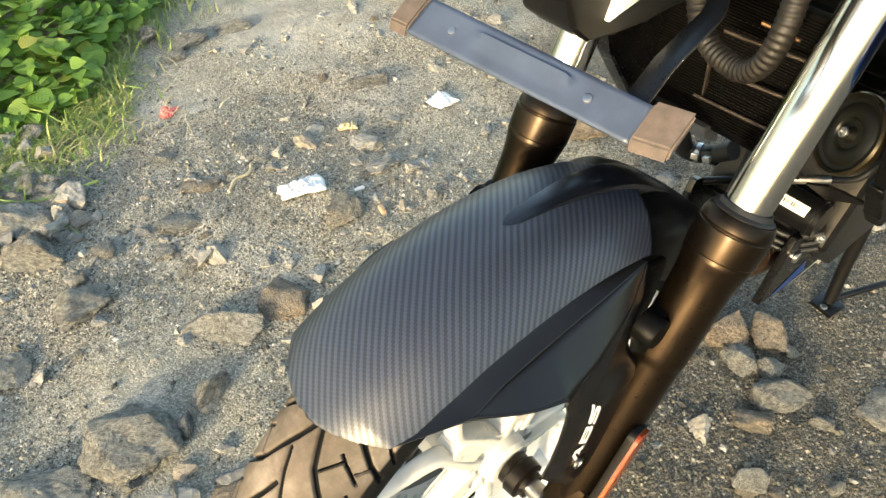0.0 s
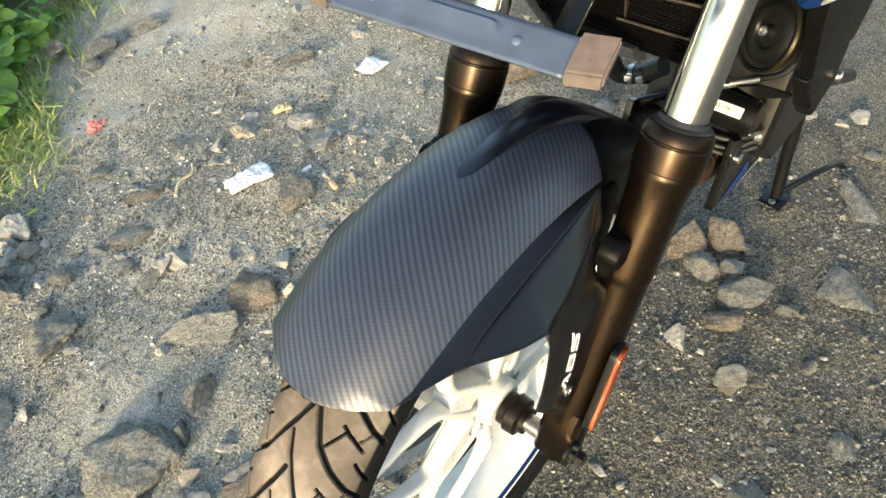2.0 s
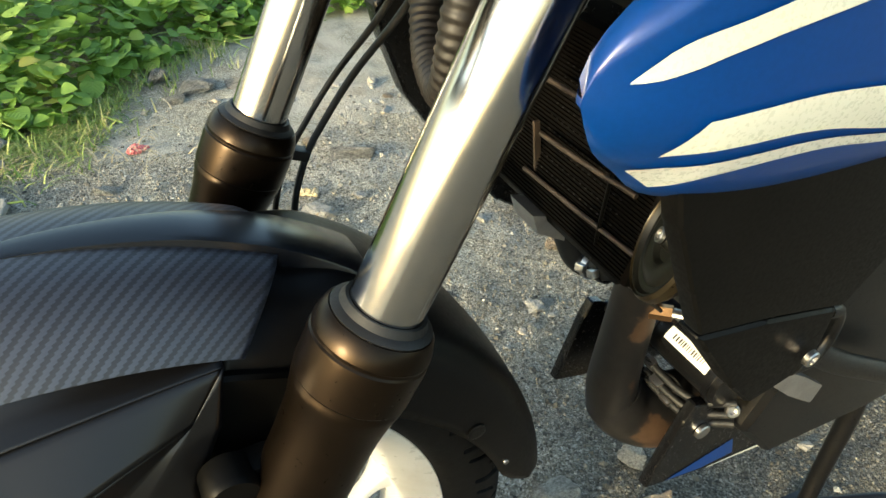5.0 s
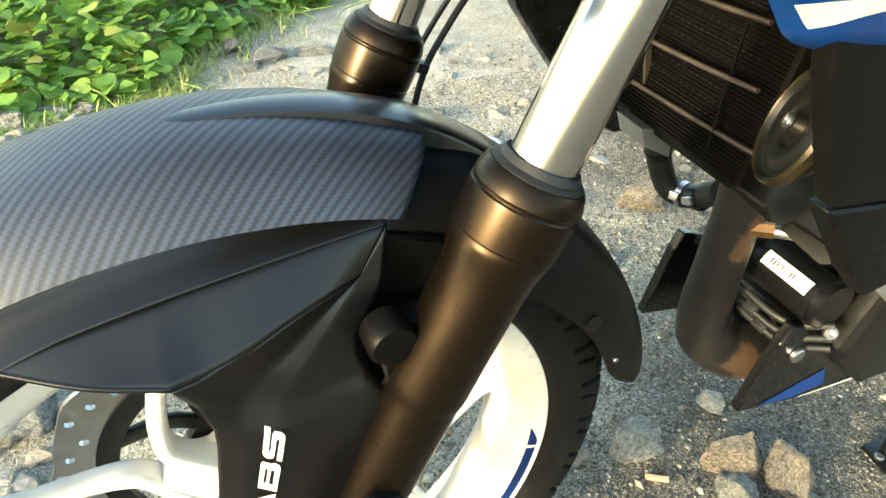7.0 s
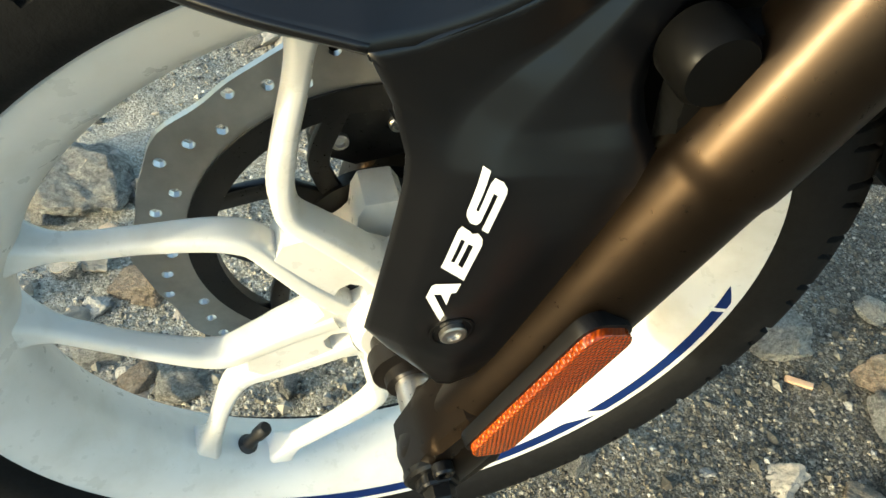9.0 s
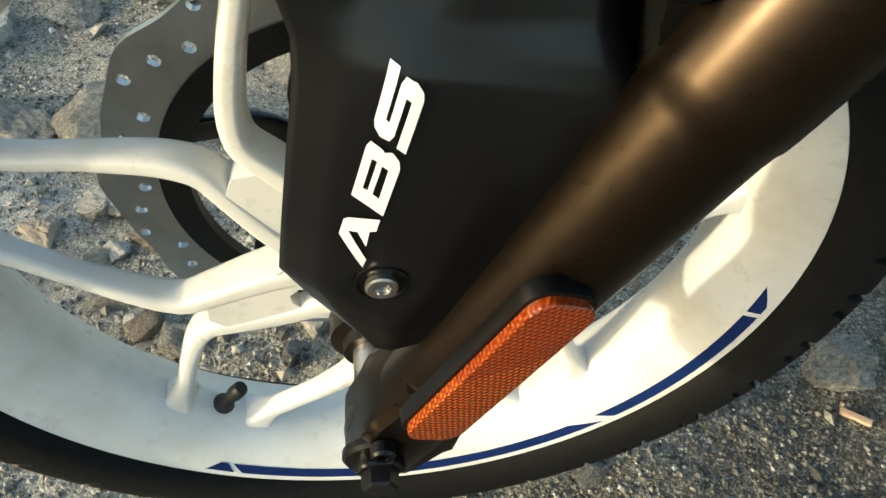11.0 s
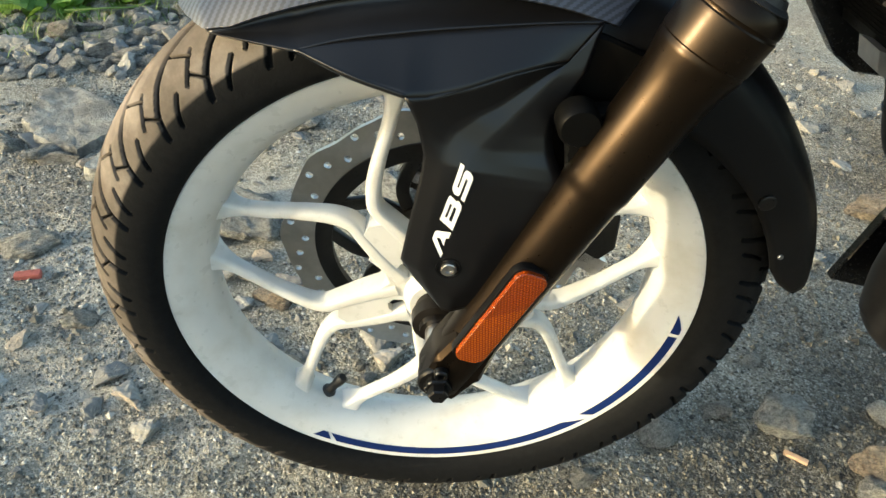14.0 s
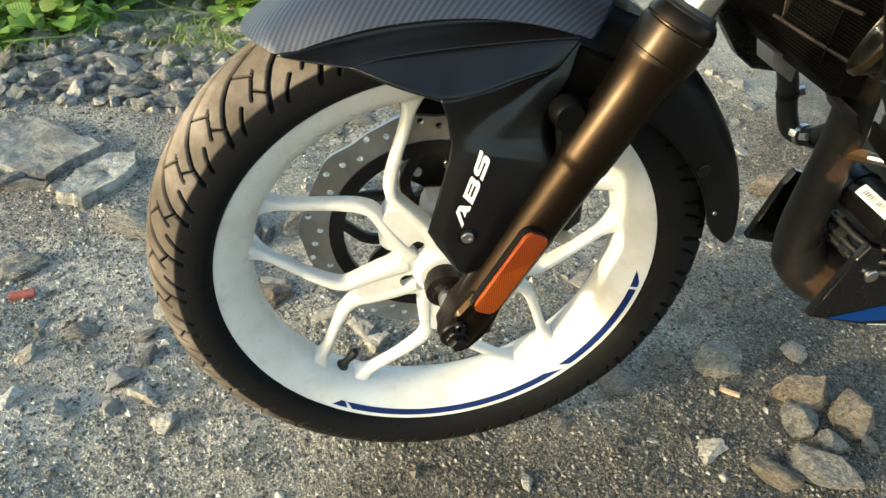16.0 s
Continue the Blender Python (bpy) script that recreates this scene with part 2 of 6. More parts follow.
def fork_material():
    """Dark bronze anodised alloy: satin metal with fine scuffs."""
    n = Nodes("bronze_anodised_alloy", 0.30, 0.92)
    w = n.coords()
    a = n.noise(22, 5, 0.6, w)
    n.set("Base Color", n.ramp(a, (0.3, (0.021, 0.0150, 0.0102)), (0.7, (0.031, 0.0218, 0.0146))))
    b = n.noise(220, 4, 0.6, w)
    scuff = n.ramp(n.noise(1100, 2, 0.5, w), (0.80, 0.0), (0.86, 0.2))
    n.set("Roughness", n.math("ADD", n.ramp(b, (0.3, 0.27), (0.7, 0.34)), scuff))
    return n.mat


def reflector_material():
    n = Nodes("amber_reflector", 0.18, 0.0, (0.85, 0.16, 0.01))
    w = n.coords()
    sep = n.node("ShaderNodeSeparateXYZ", Vector=w)
    u, v = sep.outputs["X"], n.math("ADD", sep.outputs["Z"], n.math("MULTIPLY", sep.outputs["Y"], 0.7))
    k = 2900.0
    a = n.math("COSINE", n.math("MULTIPLY", u, k))
    b = n.math("COSINE", n.math("ADD", n.math("MULTIPLY", u, k * 0.5), n.math("MULTIPLY", v, k * 0.866)))
    c = n.math("COSINE", n.math("SUBTRACT", n.math("MULTIPLY", u, k * 0.5), n.math("MULTIPLY", v, k * 0.866)))
    cells = n.math("MULTIPLY_ADD", n.math("ADD", a, n.math("ADD", b, c)), 0.22, 0.33)
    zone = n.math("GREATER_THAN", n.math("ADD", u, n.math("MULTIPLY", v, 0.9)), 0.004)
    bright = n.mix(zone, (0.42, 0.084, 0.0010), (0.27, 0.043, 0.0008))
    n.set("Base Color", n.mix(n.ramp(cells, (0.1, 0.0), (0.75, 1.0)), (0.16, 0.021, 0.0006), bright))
    n.set("Coat Weight", 0.25)
    n.bump(cells, 0.5, 0.0008)
    return n.mat


def rim_material():
    n = Nodes("white_painted_alloy", 0.3, 0.0, (0.82, 0.82, 0.79))
    w = n.coords()
    a = n.noise(18, 6, 0.6, w)
    n.set("Base Color", n.ramp(a, (0.28, (0.50, 0.49, 0.445)), (0.5, (0.60, 0.60, 0.572)), (0.8, (0.645, 0.645, 0.625))))
    n.set("Roughness", n.ramp(n.noise(90, 4, 0.6, w), (0.3, 0.24), (0.7, 0.42)))
    n.bump(n.noise(260, 2, 0.5, w), 0.04, 0.0004)
    return n.mat


def pipe_material():
    """Grey-black coated pipe, brown on its near side up to a ragged edge."""
    n = Nodes("grey_brown_pipe", 0.5, 0.3)
    w = n.coords()
    xyz = n.node("ShaderNodeSeparateXYZ", Vector=w)
    edge = n.math("ADD", n.math("MULTIPLY", xyz.outputs["Y"], -14.0), n.math("MULTIPLY", n.math("SUBTRACT", n.noise(26, 4, 0.5, w), 0.5), 0.9))
    brown_side = n.ramp(edge, (0.20, 0.0), (0.25, 1.0))
    black = n.ramp(n.noise(60, 4, 0.6, w), (0.3, (0.011, 0.011, 0.0115)), (0.7, (0.020, 0.019, 0.019)))
    brown = n.ramp(n.noise(35, 5, 0.6, w), (0.3, (0.052, 0.033, 0.022)), (0.7, (0.088, 0.054, 0.034)))
    n.set("Base Color", n.mix(brown_side, black, brown))
    n.set("Specular IOR Level", 0.3)
    n.bump(n.noise(180, 3, 0.5, w), 0.08, 0.0005)
    return n.mat


def glass_material(name, colour, rough=0.08):
    n = Nodes(name, rough, 0.0, colour)
    n.set("Coat Weight", 0.8)
    n.bump(n.noise(300, 2), 0.05, 0.0005)
    return n.mat


GROUND = ground_material()
STONE = stone_material("grey_quarry_stone", [(0.41, 0.405, 0.362), (0.53, 0.515, 0.448), (0.35, 0.348, 0.322), (0.49, 0.465, 0.385)])
STONE_RED = stone_material("rusty_stone", [(0.42, 0.345, 0.250), (0.38, 0.295, 0.210), (0.45, 0.390, 0.295)], 0.18)
STONE_DARK = stone_material("slate_stone", [(0.28, 0.278, 0.258), (0.34, 0.335, 0.305), (0.41, 0.400, 0.355)], 0.15)
PEBBLE = pebble_material()
BEDDED = bedded_material()
LEAF = leaf_material()
GRASS = grass_material("grass_blade", ((0.0, (0.10, 0.17, 0.03)), (0.5, (0.19, 0.27, 0.05)), (0.8, (0.33, 0.36, 0.10)), (1.0, (0.50, 0.42, 0.20))))
STRAW = grass_material("dry_straw", ((0.0, (0.42, 0.33, 0.18)), (1.0, (0.62, 0.53, 0.34))))
TYRE = tyre_material()
CARBON = carbon_material()
FORK = fork_material()
AMBER = reflector_material()
WHITE = rim_material()
PLASTIC = plain("matt_black_plastic", (0.0035, 0.0035, 0.0038), 0.40, 0, 0.12, 35, 0.0, 0.0, 0.18, 0.04)
MOULD = plain("moulded_black_plastic", (0.0038, 0.0038, 0.0044), 0.31, 0, 0.05, 6, 0.0, 0.0, 0.43, 0.02)
FILM = plain("smooth_black_film", (0.005, 0.006, 0.009), 0.24, 0, 0.04, 4, 0.0, 0.0, 0.62, 0.02)
SATIN = plain("satin_black_plastic", (0.004, 0.004, 0.0045), 0.26, 0, 0.12, 30, 0.0, gloss=0.4, wear=0.02)
GREYPLASTIC = plain("worn_grey_black_plastic", (0.0026, 0.0026, 0.0025), 0.42, 0, 0.25, 40, 0.06, 0.0, 0.09)
RUBBER = plain("black_rubber", (0.0065, 0.0065, 0.0065), 0.55, 0, 0.2, 80, 0.1)
CHROME = plain("hard_chrome", (0.52, 0.515, 0.50), 0.15, 1.0, 0.02, 12, 0.0, wear=0.02)
STEEL = plain("brushed_steel", (0.48, 0.47, 0.46), 0.34, 1.0, 0.15, 90, 0.12)
DISC = plain("brake_disc_steel", (0.42, 0.41, 0.39), 0.36, 1.0, 0.15, 50, 0.15)
BLACKMETAL = plain("black_coated_metal", (0.0036, 0.0036, 0.0038), 0.34, 0.0, 0.3, 60, 0.06, 0.0, 0.32)
BRACKET = plain("painted_steel_bracket", (0.060, 0.078, 0.120), 0.36, 0.2, 0.2, 40, 0.05)
BROWNPAD = plain("worn_brown_rubber", (0.085, 0.065, 0.055), 0.8, 0, 0.25, 120, 0.3)
BLUE = plain("metallic_blue_paint", (0.0, 0.032, 0.185), 0.34, 0.15, 0.06, 400, 0.0, 0.22, 0.35, 0.03)
BLUEDECAL = plain("navy_decal", (0.004, 0.016, 0.085), 0.40, 0, 0.1, 60, 0.0, 0.0, 0.25)
PALE = plain("silver_white_decal", (0.50, 0.54, 0.50), 0.3, 0.0, 0.02, 60, 0.0, 0.5)
SILVER = plain("silver_grey_decal", (0.44, 0.48, 0.48), 0.3, 0.0, 0.03, 60, 0.0, 0.5)
LETTER = plain("white_sticker", (0.80, 0.79, 0.75), 0.4, 0, 0.04, 60, 0.02)
LABEL = plain("white_paper_label", (0.78, 0.76, 0.68), 0.6, 0, 0.06, 60, 0.03)
INK = plain("printed_ink", (0.03, 0.03, 0.03), 0.6)
EXHAUST = pipe_material()
COPPER = plain("brass_fitting", (0.34, 0.20, 0.10), 0.40, 1.0, 0.2, 60, 0.1)
ALLOY = plain("cast_alloy", (0.36, 0.36, 0.36), 0.45, 0.9, 0.15, 70, 0.2)
FINS = plain("radiator_core", (0.0022, 0.0019, 0.0017), 0.7, 0.0, 0.3, 90, 0.0, 0.0, 0.04)
DARKBRONZE = plain("dark_bronze_casting", (0.0095, 0.0072, 0.0055), 0.36, 0.4, 0.2, 40, 0.04)
SLEEVE = plain("worn_wiring_sleeve", (0.0075, 0.0058, 0.0046), 0.55, 0, 0.4, 90, 0.1)
HORN = plain("satin_black_horn", (0.0045, 0.0046, 0.0036), 0.38, 0.0, 0.3, 40, 0.0, 0.0, 0.25, 0.03)
HORNRIM = plain("worn_brass_edge", (0.026, 0.020, 0.010), 0.34, 0.6, 0.5, 30, 0.0)
BARS = plain("rusty_bar", (0.040, 0.030, 0.023), 0.5, 0.2, 0.35, 60, 0.1)
PAPER = plain("crumpled_white_paper", (0.76, 0.75, 0.72), 0.8, 0, 0.1, 40, 0.2)
REDFOIL = plain("red_and_white_wrapper", (0.62, 0.16, 0.14), 0.4, 0, 0.4, 60, 0.1)
REDCHIP = plain("red_brick_chip", (0.27, 0.075, 0.06), 0.9, 0, 0.4, 90, 0.5)
TWIG = plain("dry_wood_chip", (0.55, 0.36, 0.22), 0.85, 0, 0.2, 60, 0.3)
LENS = glass_material("clear_indicator_lens", (0.80, 0.80, 0.76))


# ---- building helpers ----
def thing(name, label, category, group="", kind="", at=None):
    ob = new(name)
    ob.empty_display_size = 0.05
    if at is not None:
        ob.matrix_world = at
    return tagged(ob, label, category, group, kind)


def mesh_of(name, verts, faces, mat, smooth=True, uv=None, sharp=None):
    me = bpy.data.meshes.new(name)
    me.from_pydata([tuple(map(float, v)) for v in verts], [], [tuple(map(int, f)) for f in faces])
    if mat:
        me.materials.append(mat)
    if uv is not None:
        layer = me.uv_layers.new(name="UVMap")
        loops = np.zeros(len(me.loops), dtype=np.int32)
        me.loops.foreach_get("vertex_index", loops)
        layer.data.foreach_set("uv", np.asarray(uv, dtype=np.float32)[loops].ravel())
    me.polygons.foreach_set("use_smooth", [smooth] * len(me.polygons))
    if smooth and sharp:
        me.set_sharp_from_angle(angle=radians(sharp))
    me.update()
    return me


def part(name, me, parent=None, label="", m=None):
    """Links a mesh as one object under a thing or a part."""
    ob = new(name, me)
    if parent is not None:
        ob.parent = parent
    if m is not None:
        ob.matrix_basis = m
    if label:
        ob["label"] = label
    return ob


def from_bm(name, bm, mat, smooth=True, sharp=35):
    bmesh.ops.recalc_face_normals(bm, faces=bm.faces)
    me = bpy.data.meshes.new(name)
    bm.to_mesh(me)
    bm.free()
    me.materials.append(mat)
    me.polygons.foreach_set("use_smooth", [smooth] * len(me.polygons))
    if smooth and sharp:
        me.set_sharp_from_angle(angle=radians(sharp))
    return me


def grid(name, P, mat, close_u=False, close_v=False, uv=None, sharp=40, flip=False):
    """A mesh from an array of points [rows, columns, 3]."""
    P = np.asarray(P, float)
    nu, nv = P.shape[:2]
    i, j = np.meshgrid(np.arange(nu if close_u else nu - 1), np.arange(nv if close_v else nv - 1), indexing="ij")
    a, b, c, e = i * nv + j, ((i + 1) % nu) * nv + j, ((i + 1) % nu) * nv + (j + 1) % nv, i * nv + (j + 1) % nv
    F = np.stack([a, b, c, e] if not flip else [a, e, c, b], -1).reshape(-1, 4)
    return mesh_of(name, P.reshape(-1, 3), F, mat, True, None if uv is None else np.asarray(uv).reshape(-1, 2), sharp)


def thick(ob, depth, offset=-1.0, bevel=0.0, even=True):
    mod = ob.modifiers.new("thickness", "SOLIDIFY")
    mod.thickness, mod.offset, mod.use_even_offset = depth, offset, even
    if bevel:
        mod = ob.modifiers.new("edges", "BEVEL")
        mod.width, mod.segments, mod.limit_method, mod.angle_limit = bevel, 2, "ANGLE", radians(50)
    return ob


def revolve(name, profile, mat, n=96, axis="y", centre=(0, 0, 0), close=False, sharp=35):
    """Turns a profile of (along, radius) round an axis."""
    t = np.linspace(0, 2 * np.pi, n, endpoint=False)
    pr = np.array(profile, float)
    c, s = np.cos(t)[:, None], np.sin(t)[:, None]
    al, r = pr[None, :, 0] + 0 * c, pr[None, :, 1]
    xyz = {"y": (r * c, al, r * s), "z": (r * c, r * s, al), "x": (al, r * c, r * s)}[axis]
    return grid(name, np.stack(xyz, -1) + np.array(centre), mat, True, close, None, sharp, flip=axis != "y")


def smooth_path(pts, n):
    """Points evenly along a Catmull-Rom curve."""
    p = np.array(pts, float)
    q = np.vstack([2 * p[0] - p[1], p, 2 * p[-1] - p[-2]])
    out = []
    for k in range(1, len(q) - 2):
        for t in np.linspace(0, 1, 12, endpoint=False):
            a, b, c, e = q[k - 1], q[k], q[k + 1], q[k + 2]
            out.append(0.5 * (2 * b + (c - a) * t + (2 * a - 5 * b + 4 * c - e) * t * t + (3 * b - a - 3 * c + e) * t ** 3))
    out.append(p[-1])
    out = np.array(out)
    d = np.r_[0, np.cumsum(np.linalg.norm(np.diff(out, axis=0), axis=1))]
    s = np.linspace(0, d[-1], n)
    return np.stack([np.interp(s, d, out[:, k]) for k in range(out.shape[1])], 1)


def sweep(name, path, section, mat, side=(0, 1, 0), cap=True, sharp=40):
    """A section of (across, side) points carried along a path; section may be a function of 0..1."""
    path = np.array(path, float)
    tang = np.gradient(path, axis=0)
    tang /= np.linalg.norm(tang, axis=1)[:, None]
    rows = []
    for k, (p, t) in enumerate(zip(path, tang)):
        s = np.array(side, float) - np.dot(side, t) * t
        s /= np.linalg.norm(s)
        a = np.cross(s, t)
        sec = np.array(section(k / (len(path) - 1)) if callable(section) else section, float)
        rows.append(p + sec[:, :1] * a + sec[:, 1:] * s)
    P = np.array(rows)
    me = grid(name, P, mat, False, True, None, None, True)
    if cap:
        bm = bmesh.new()
        bm.from_mesh(me)
        bm.verts.ensure_lookup_table()
        n, m = P.shape[:2]
        bm.faces.new([bm.verts[j] for j in range(m)])
        bm.faces.new([bm.verts[(n - 1) * m + j] for j in reversed(range(m))])
        bmesh.ops.recalc_face_normals(bm, faces=bm.faces)
        bm.to_mesh(me)
        bm.free()
    me.polygons.foreach_set("use_smooth", [True] * len(me.polygons))
    me.set_sharp_from_angle(angle=radians(sharp))
    return me


def ring(r, n=14, squash=1.0):
    t = np.linspace(0, 2 * np.pi, n, endpoint=False)
    return np.stack([r * np.cos(t), r * squash * np.sin(t)], 1)


def rounded(w, h, r, n=3):
    """A rounded rectangle of half sizes w and h."""
    out = []
    for cx, cy, a in ((w - r, h - r, 0), (r - w, h - r, 90), (r - w, r - h, 180), (w - r, r - h, 270)):
        for k in range(n + 1):
            t = radians(a + 90 * k / n)
            out.append((cx + r * math.cos(t), cy + r * math.sin(t)))
    return np.array(out)


def tube(name, pts, r, mat, n=14, steps=None, side=(0, 1, 0)):
    path = smooth_path(pts, steps or 10 * len(pts))
    rr = r if callable(r) else (lambda f: r)
    return sweep(name, path, lambda f: ring(rr(f), n), mat, side)


def slab(name, outline, thickness, mat, axis="y", at=0.0, bevel=0.0015, segs=2):
    """An outline in the plane across an axis, made thick from at to at + thickness, with rounded edges."""
    bm = bmesh.new()
    put = {"y": lambda a, b: (a, at, b), "x": lambda a, b: (at, a, b), "z": lambda a, b: (a, b, at)}[axis]
    f = bm.faces.new([bm.verts.new(put(*p)) for p in outline])
    move = {"y": (0, thickness, 0), "x": (thickness, 0, 0), "z": (0, 0, thickness)}[axis]
    res = bmesh.ops.extrude_face_region(bm, geom=[f])
    bmesh.ops.translate(bm, vec=move, verts=[v for v in res["geom"] if isinstance(v, bmesh.types.BMVert)])
    bmesh.ops.recalc_face_normals(bm, faces=bm.faces)
    if bevel:
        bmesh.ops.bevel(bm, geom=bm.edges[:], offset=bevel, segments=segs, profile=0.7, affect="EDGES", clamp_overlap=True)
    return from_bm(name, bm, mat, True, 30)


def block(name, size, mat, bevel=0.002, segs=2):
    bm = bmesh.new()
    bmesh.ops.create_cube(bm, size=1.0)
    bmesh.ops.scale(bm, vec=size, verts=bm.verts)
    bmesh.ops.bevel(bm, geom=bm.edges[:], offset=bevel, segments=segs, profile=0.7, affect="EDGES", clamp_overlap=True)
    return from_bm(name, bm, mat)


def bolt_mesh(name, r, h, mat, socket=True):
    """A round bolt head along +z with a hexagon socket."""
    prof = [(0, r), (h * 0.8, r), (h, r * 0.86), (h, r * 0.55)]
    if socket:
        prof += [(h * 0.45, r * 0.5), (h * 0.45, 0.0)]
    else:
        prof += [(h, 0.0)]
    return revolve(name, prof, mat, 24, "z", sharp=30)


def arc(theta, y, r):
    return np.array([r * math.cos(radians(theta)), y, r * math.sin(radians(theta))])


def lerp_table(x, table):
    """Linear reading of a table of (x, values...)."""
    t = sorted(table)
    xs = [row[0] for row in t]
    return [float(np.interp(x, xs, [row[k] for row in t])) for k in range(1, len(t[0]))]


# ---- ground ----
def lie(x, y):
    """The ground's height: nearly level, gently uneven, with a flat where the tyre stands."""
    v = Vector((x, y, 0))
    h = 0.016 * noise.noise(v * 1.7) + 0.006 * noise.noise(v * 6.0 + Vector((7, 3, 1))) + 0.0040 * noise.noise(v * 14.0) + 0.0024 * noise.noise(v * 38.0)
    flat = min(1.0, math.hypot(x / 0.16, y / 0.09))
    return h * (0.15 + 0.85 * flat ** 2) - 0.001


def ground_sheet():
    near = np.arange(-1.5, 2.01, 0.0125)
    xs = np.r_[-400, -120, -40, -14, -6, -3.5, -2.4, -1.9, near, 2.4, 3.2, 5, 10, 30, 100, 400]
    neary = np.arange(-0.9, 2.31, 0.0125)
    ys = np.r_[-400, -120, -40, -14, -6, -3, -2, -1.4, -1.1, neary, 2.6, 3.2, 4, 6, 12, 40, 120, 400]
    P = np.array([[(x, y, lie(x, y) if abs(x) < 6 and abs(y) < 6 else 0.0) for y in ys] for x in xs])
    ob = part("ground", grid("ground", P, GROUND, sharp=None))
    return tagged(ob, "dusty grey gravel and soil yard", "ground", kind="structure")


ground_sheet()

# ---- the motorcycle ----
# Parts are in the front wheel's frame: x to the rear, y to the bike's right, z up, origin at the axle's middle.
BIKE = thing("motorcycle", "parked blue and black motorcycle with a white front wheel", "motorcycle", at=pose(0, 0, 0.2979, 1.149))


def front_wheel():
    wheel = part("front_wheel", revolve("hub", [(-0.034, 0.014), (-0.034, 0.024), (-0.030, 0.028), (-0.018, 0.030), (0.020, 0.031), (0.034, 0.034), (0.040, 0.034), (0.040, 0.014)], WHITE, 48, close=True), BIKE, "white cast alloy front wheel with five forked spokes")
    side = [(0.0390, 0.2330), (0.0381, 0.2300), (0.0362, 0.2250), (0.0322, 0.2178), (0.0265, 0.2102), (0.0190, 0.2035), (0.0105, 0.1992), (0.0040, 0.1978)]
    flange = [(-0.0378, 0.2342), (-0.0352, 0.2325), (-0.0290, 0.2240), (-0.0200, 0.2130), (0.0200, 0.2130), (0.0290, 0.2240), (0.0352, 0.2325), (0.0378, 0.2342)]
    rim_prof = flange + [tuple(p) for p in smooth_path(side, 22)] + [(-a, b) for a, b in smooth_path(side, 22)[::-1]]
    part("rim", revolve("rim", rim_prof, WHITE, 180, close=True, sharp=50), wheel)
    # five arms from the hub, each forking into two cranked spokes
    for k in range(5):
        c = 130 + 72 * k
        for sgn in (1, -1):
            pts = [arc(c + sgn * a, y, r) for a, y, r in ((25, -0.0085, 0.036), (15.5, -0.0090, 0.060), (9.4, -0.0095, 0.086), (7.2, -0.0095, 0.101), (7.9, -0.0092, 0.110), (11.6, -0.0085, 0.124), (18.2, -0.0075, 0.147), (23.4, -0.0060, 0.170), (26.3, -0.0035, 0.190), (27.6, -0.0015, 0.206))]
            path = smooth_path(pts, 44)

            def sec(f):
                w = 0.0086 - 0.0026 * min(1, f * 1.5) + 0.0110 * max(0, (f - 0.84) / 0.16) ** 2
                d = 0.0130 - 0.0058 * min(1, f * 1.5) + 0.0080 * max(0, (f - 0.84) / 0.16) ** 2
                s = rounded(w, d, 0.0042, 4)
                # the near face is narrower than the far one
                s[:, 0] *= 1 - 0.25 * np.clip(-s[:, 1] / d, 0, 1)
                return s
            part("spoke", sweep("spoke", path, sec, WHITE, sharp=60), wheel)
        # cast web between the two, with a window next to the hub
        for sgn in (1, -1):
            half_web = [(0, 0.0250), (36, 0.0250), (36, 0.0440), (22, 0.0540), (13, 0.0740), (6.5, 0.0920), (0, 0.0965), (0, 0.0480), (8.0, 0.0465), (13.0, 0.0400), (9.5, 0.0320), (0, 0.0300)]
            web = [arc(c + 5 + sgn * a, 0, r) if r < 0.05 and a < 30 and 0.029 < r else arc(c + sgn * a, 0, r) for a, r in half_web]
            part("spoke_web", slab("web", [(p[0], p[2]) for p in web], 0.025, WHITE, "y", -0.0195, 0.0), wheel)
            plug = [arc(c + 5 + sgn * a, 0, r) for a, r in ((0, 0.0290), (10.5, 0.0310), (14.5, 0.0400), (9.0, 0.0475), (0, 0.0490))]
            part("window_floor", slab("window_floor", [(p[0], p[2]) for p in plug], 0.012, BLACKMETAL, "y", -0.0100, 0.0), wheel, "dark hub core behind the window")
    # lobed flange that carries the brake disc
    lobes = []
    for k in range(5):
        lobes += [(94 + 72 * k + a, r) for a, r in ((-36, 0.040), (-24, 0.042), (-15, 0.056), (-9, 0.064), (9, 0.064), (15, 0.056), (24, 0.042))]
    part("disc_flange", slab("disc_flange", [(p[0], p[2]) for p in (arc(a, 0, r) for a, r in lobes)], 0.030, WHITE, "y", 0.014, 0.003, 2), wheel)
    # decals on the rim's near flank
    def decal(name, a0, a1, f0, f1, mat, cut0=0.0, cut1=0.0):
        curve = smooth_path(side, 60)[::-1]
        rows = []
        for g in np.linspace(0, 1, 6):
            r = 0.2195 + 0.0105 * (f0 + (f1 - f0) * g)
            al = -float(np.interp(r, curve[:, 1], curve[:, 0])) - 0.0005
            b0, b1 = a0 + cut0 * g, a1 + cut1 * g
            rows.append([arc(t, al, r) for t in np.linspace(b0, b1, max(2, int(abs(a1 - a0) * 1.2) + 2))])
        part(name, grid(name, rows, mat, flip=True), wheel)
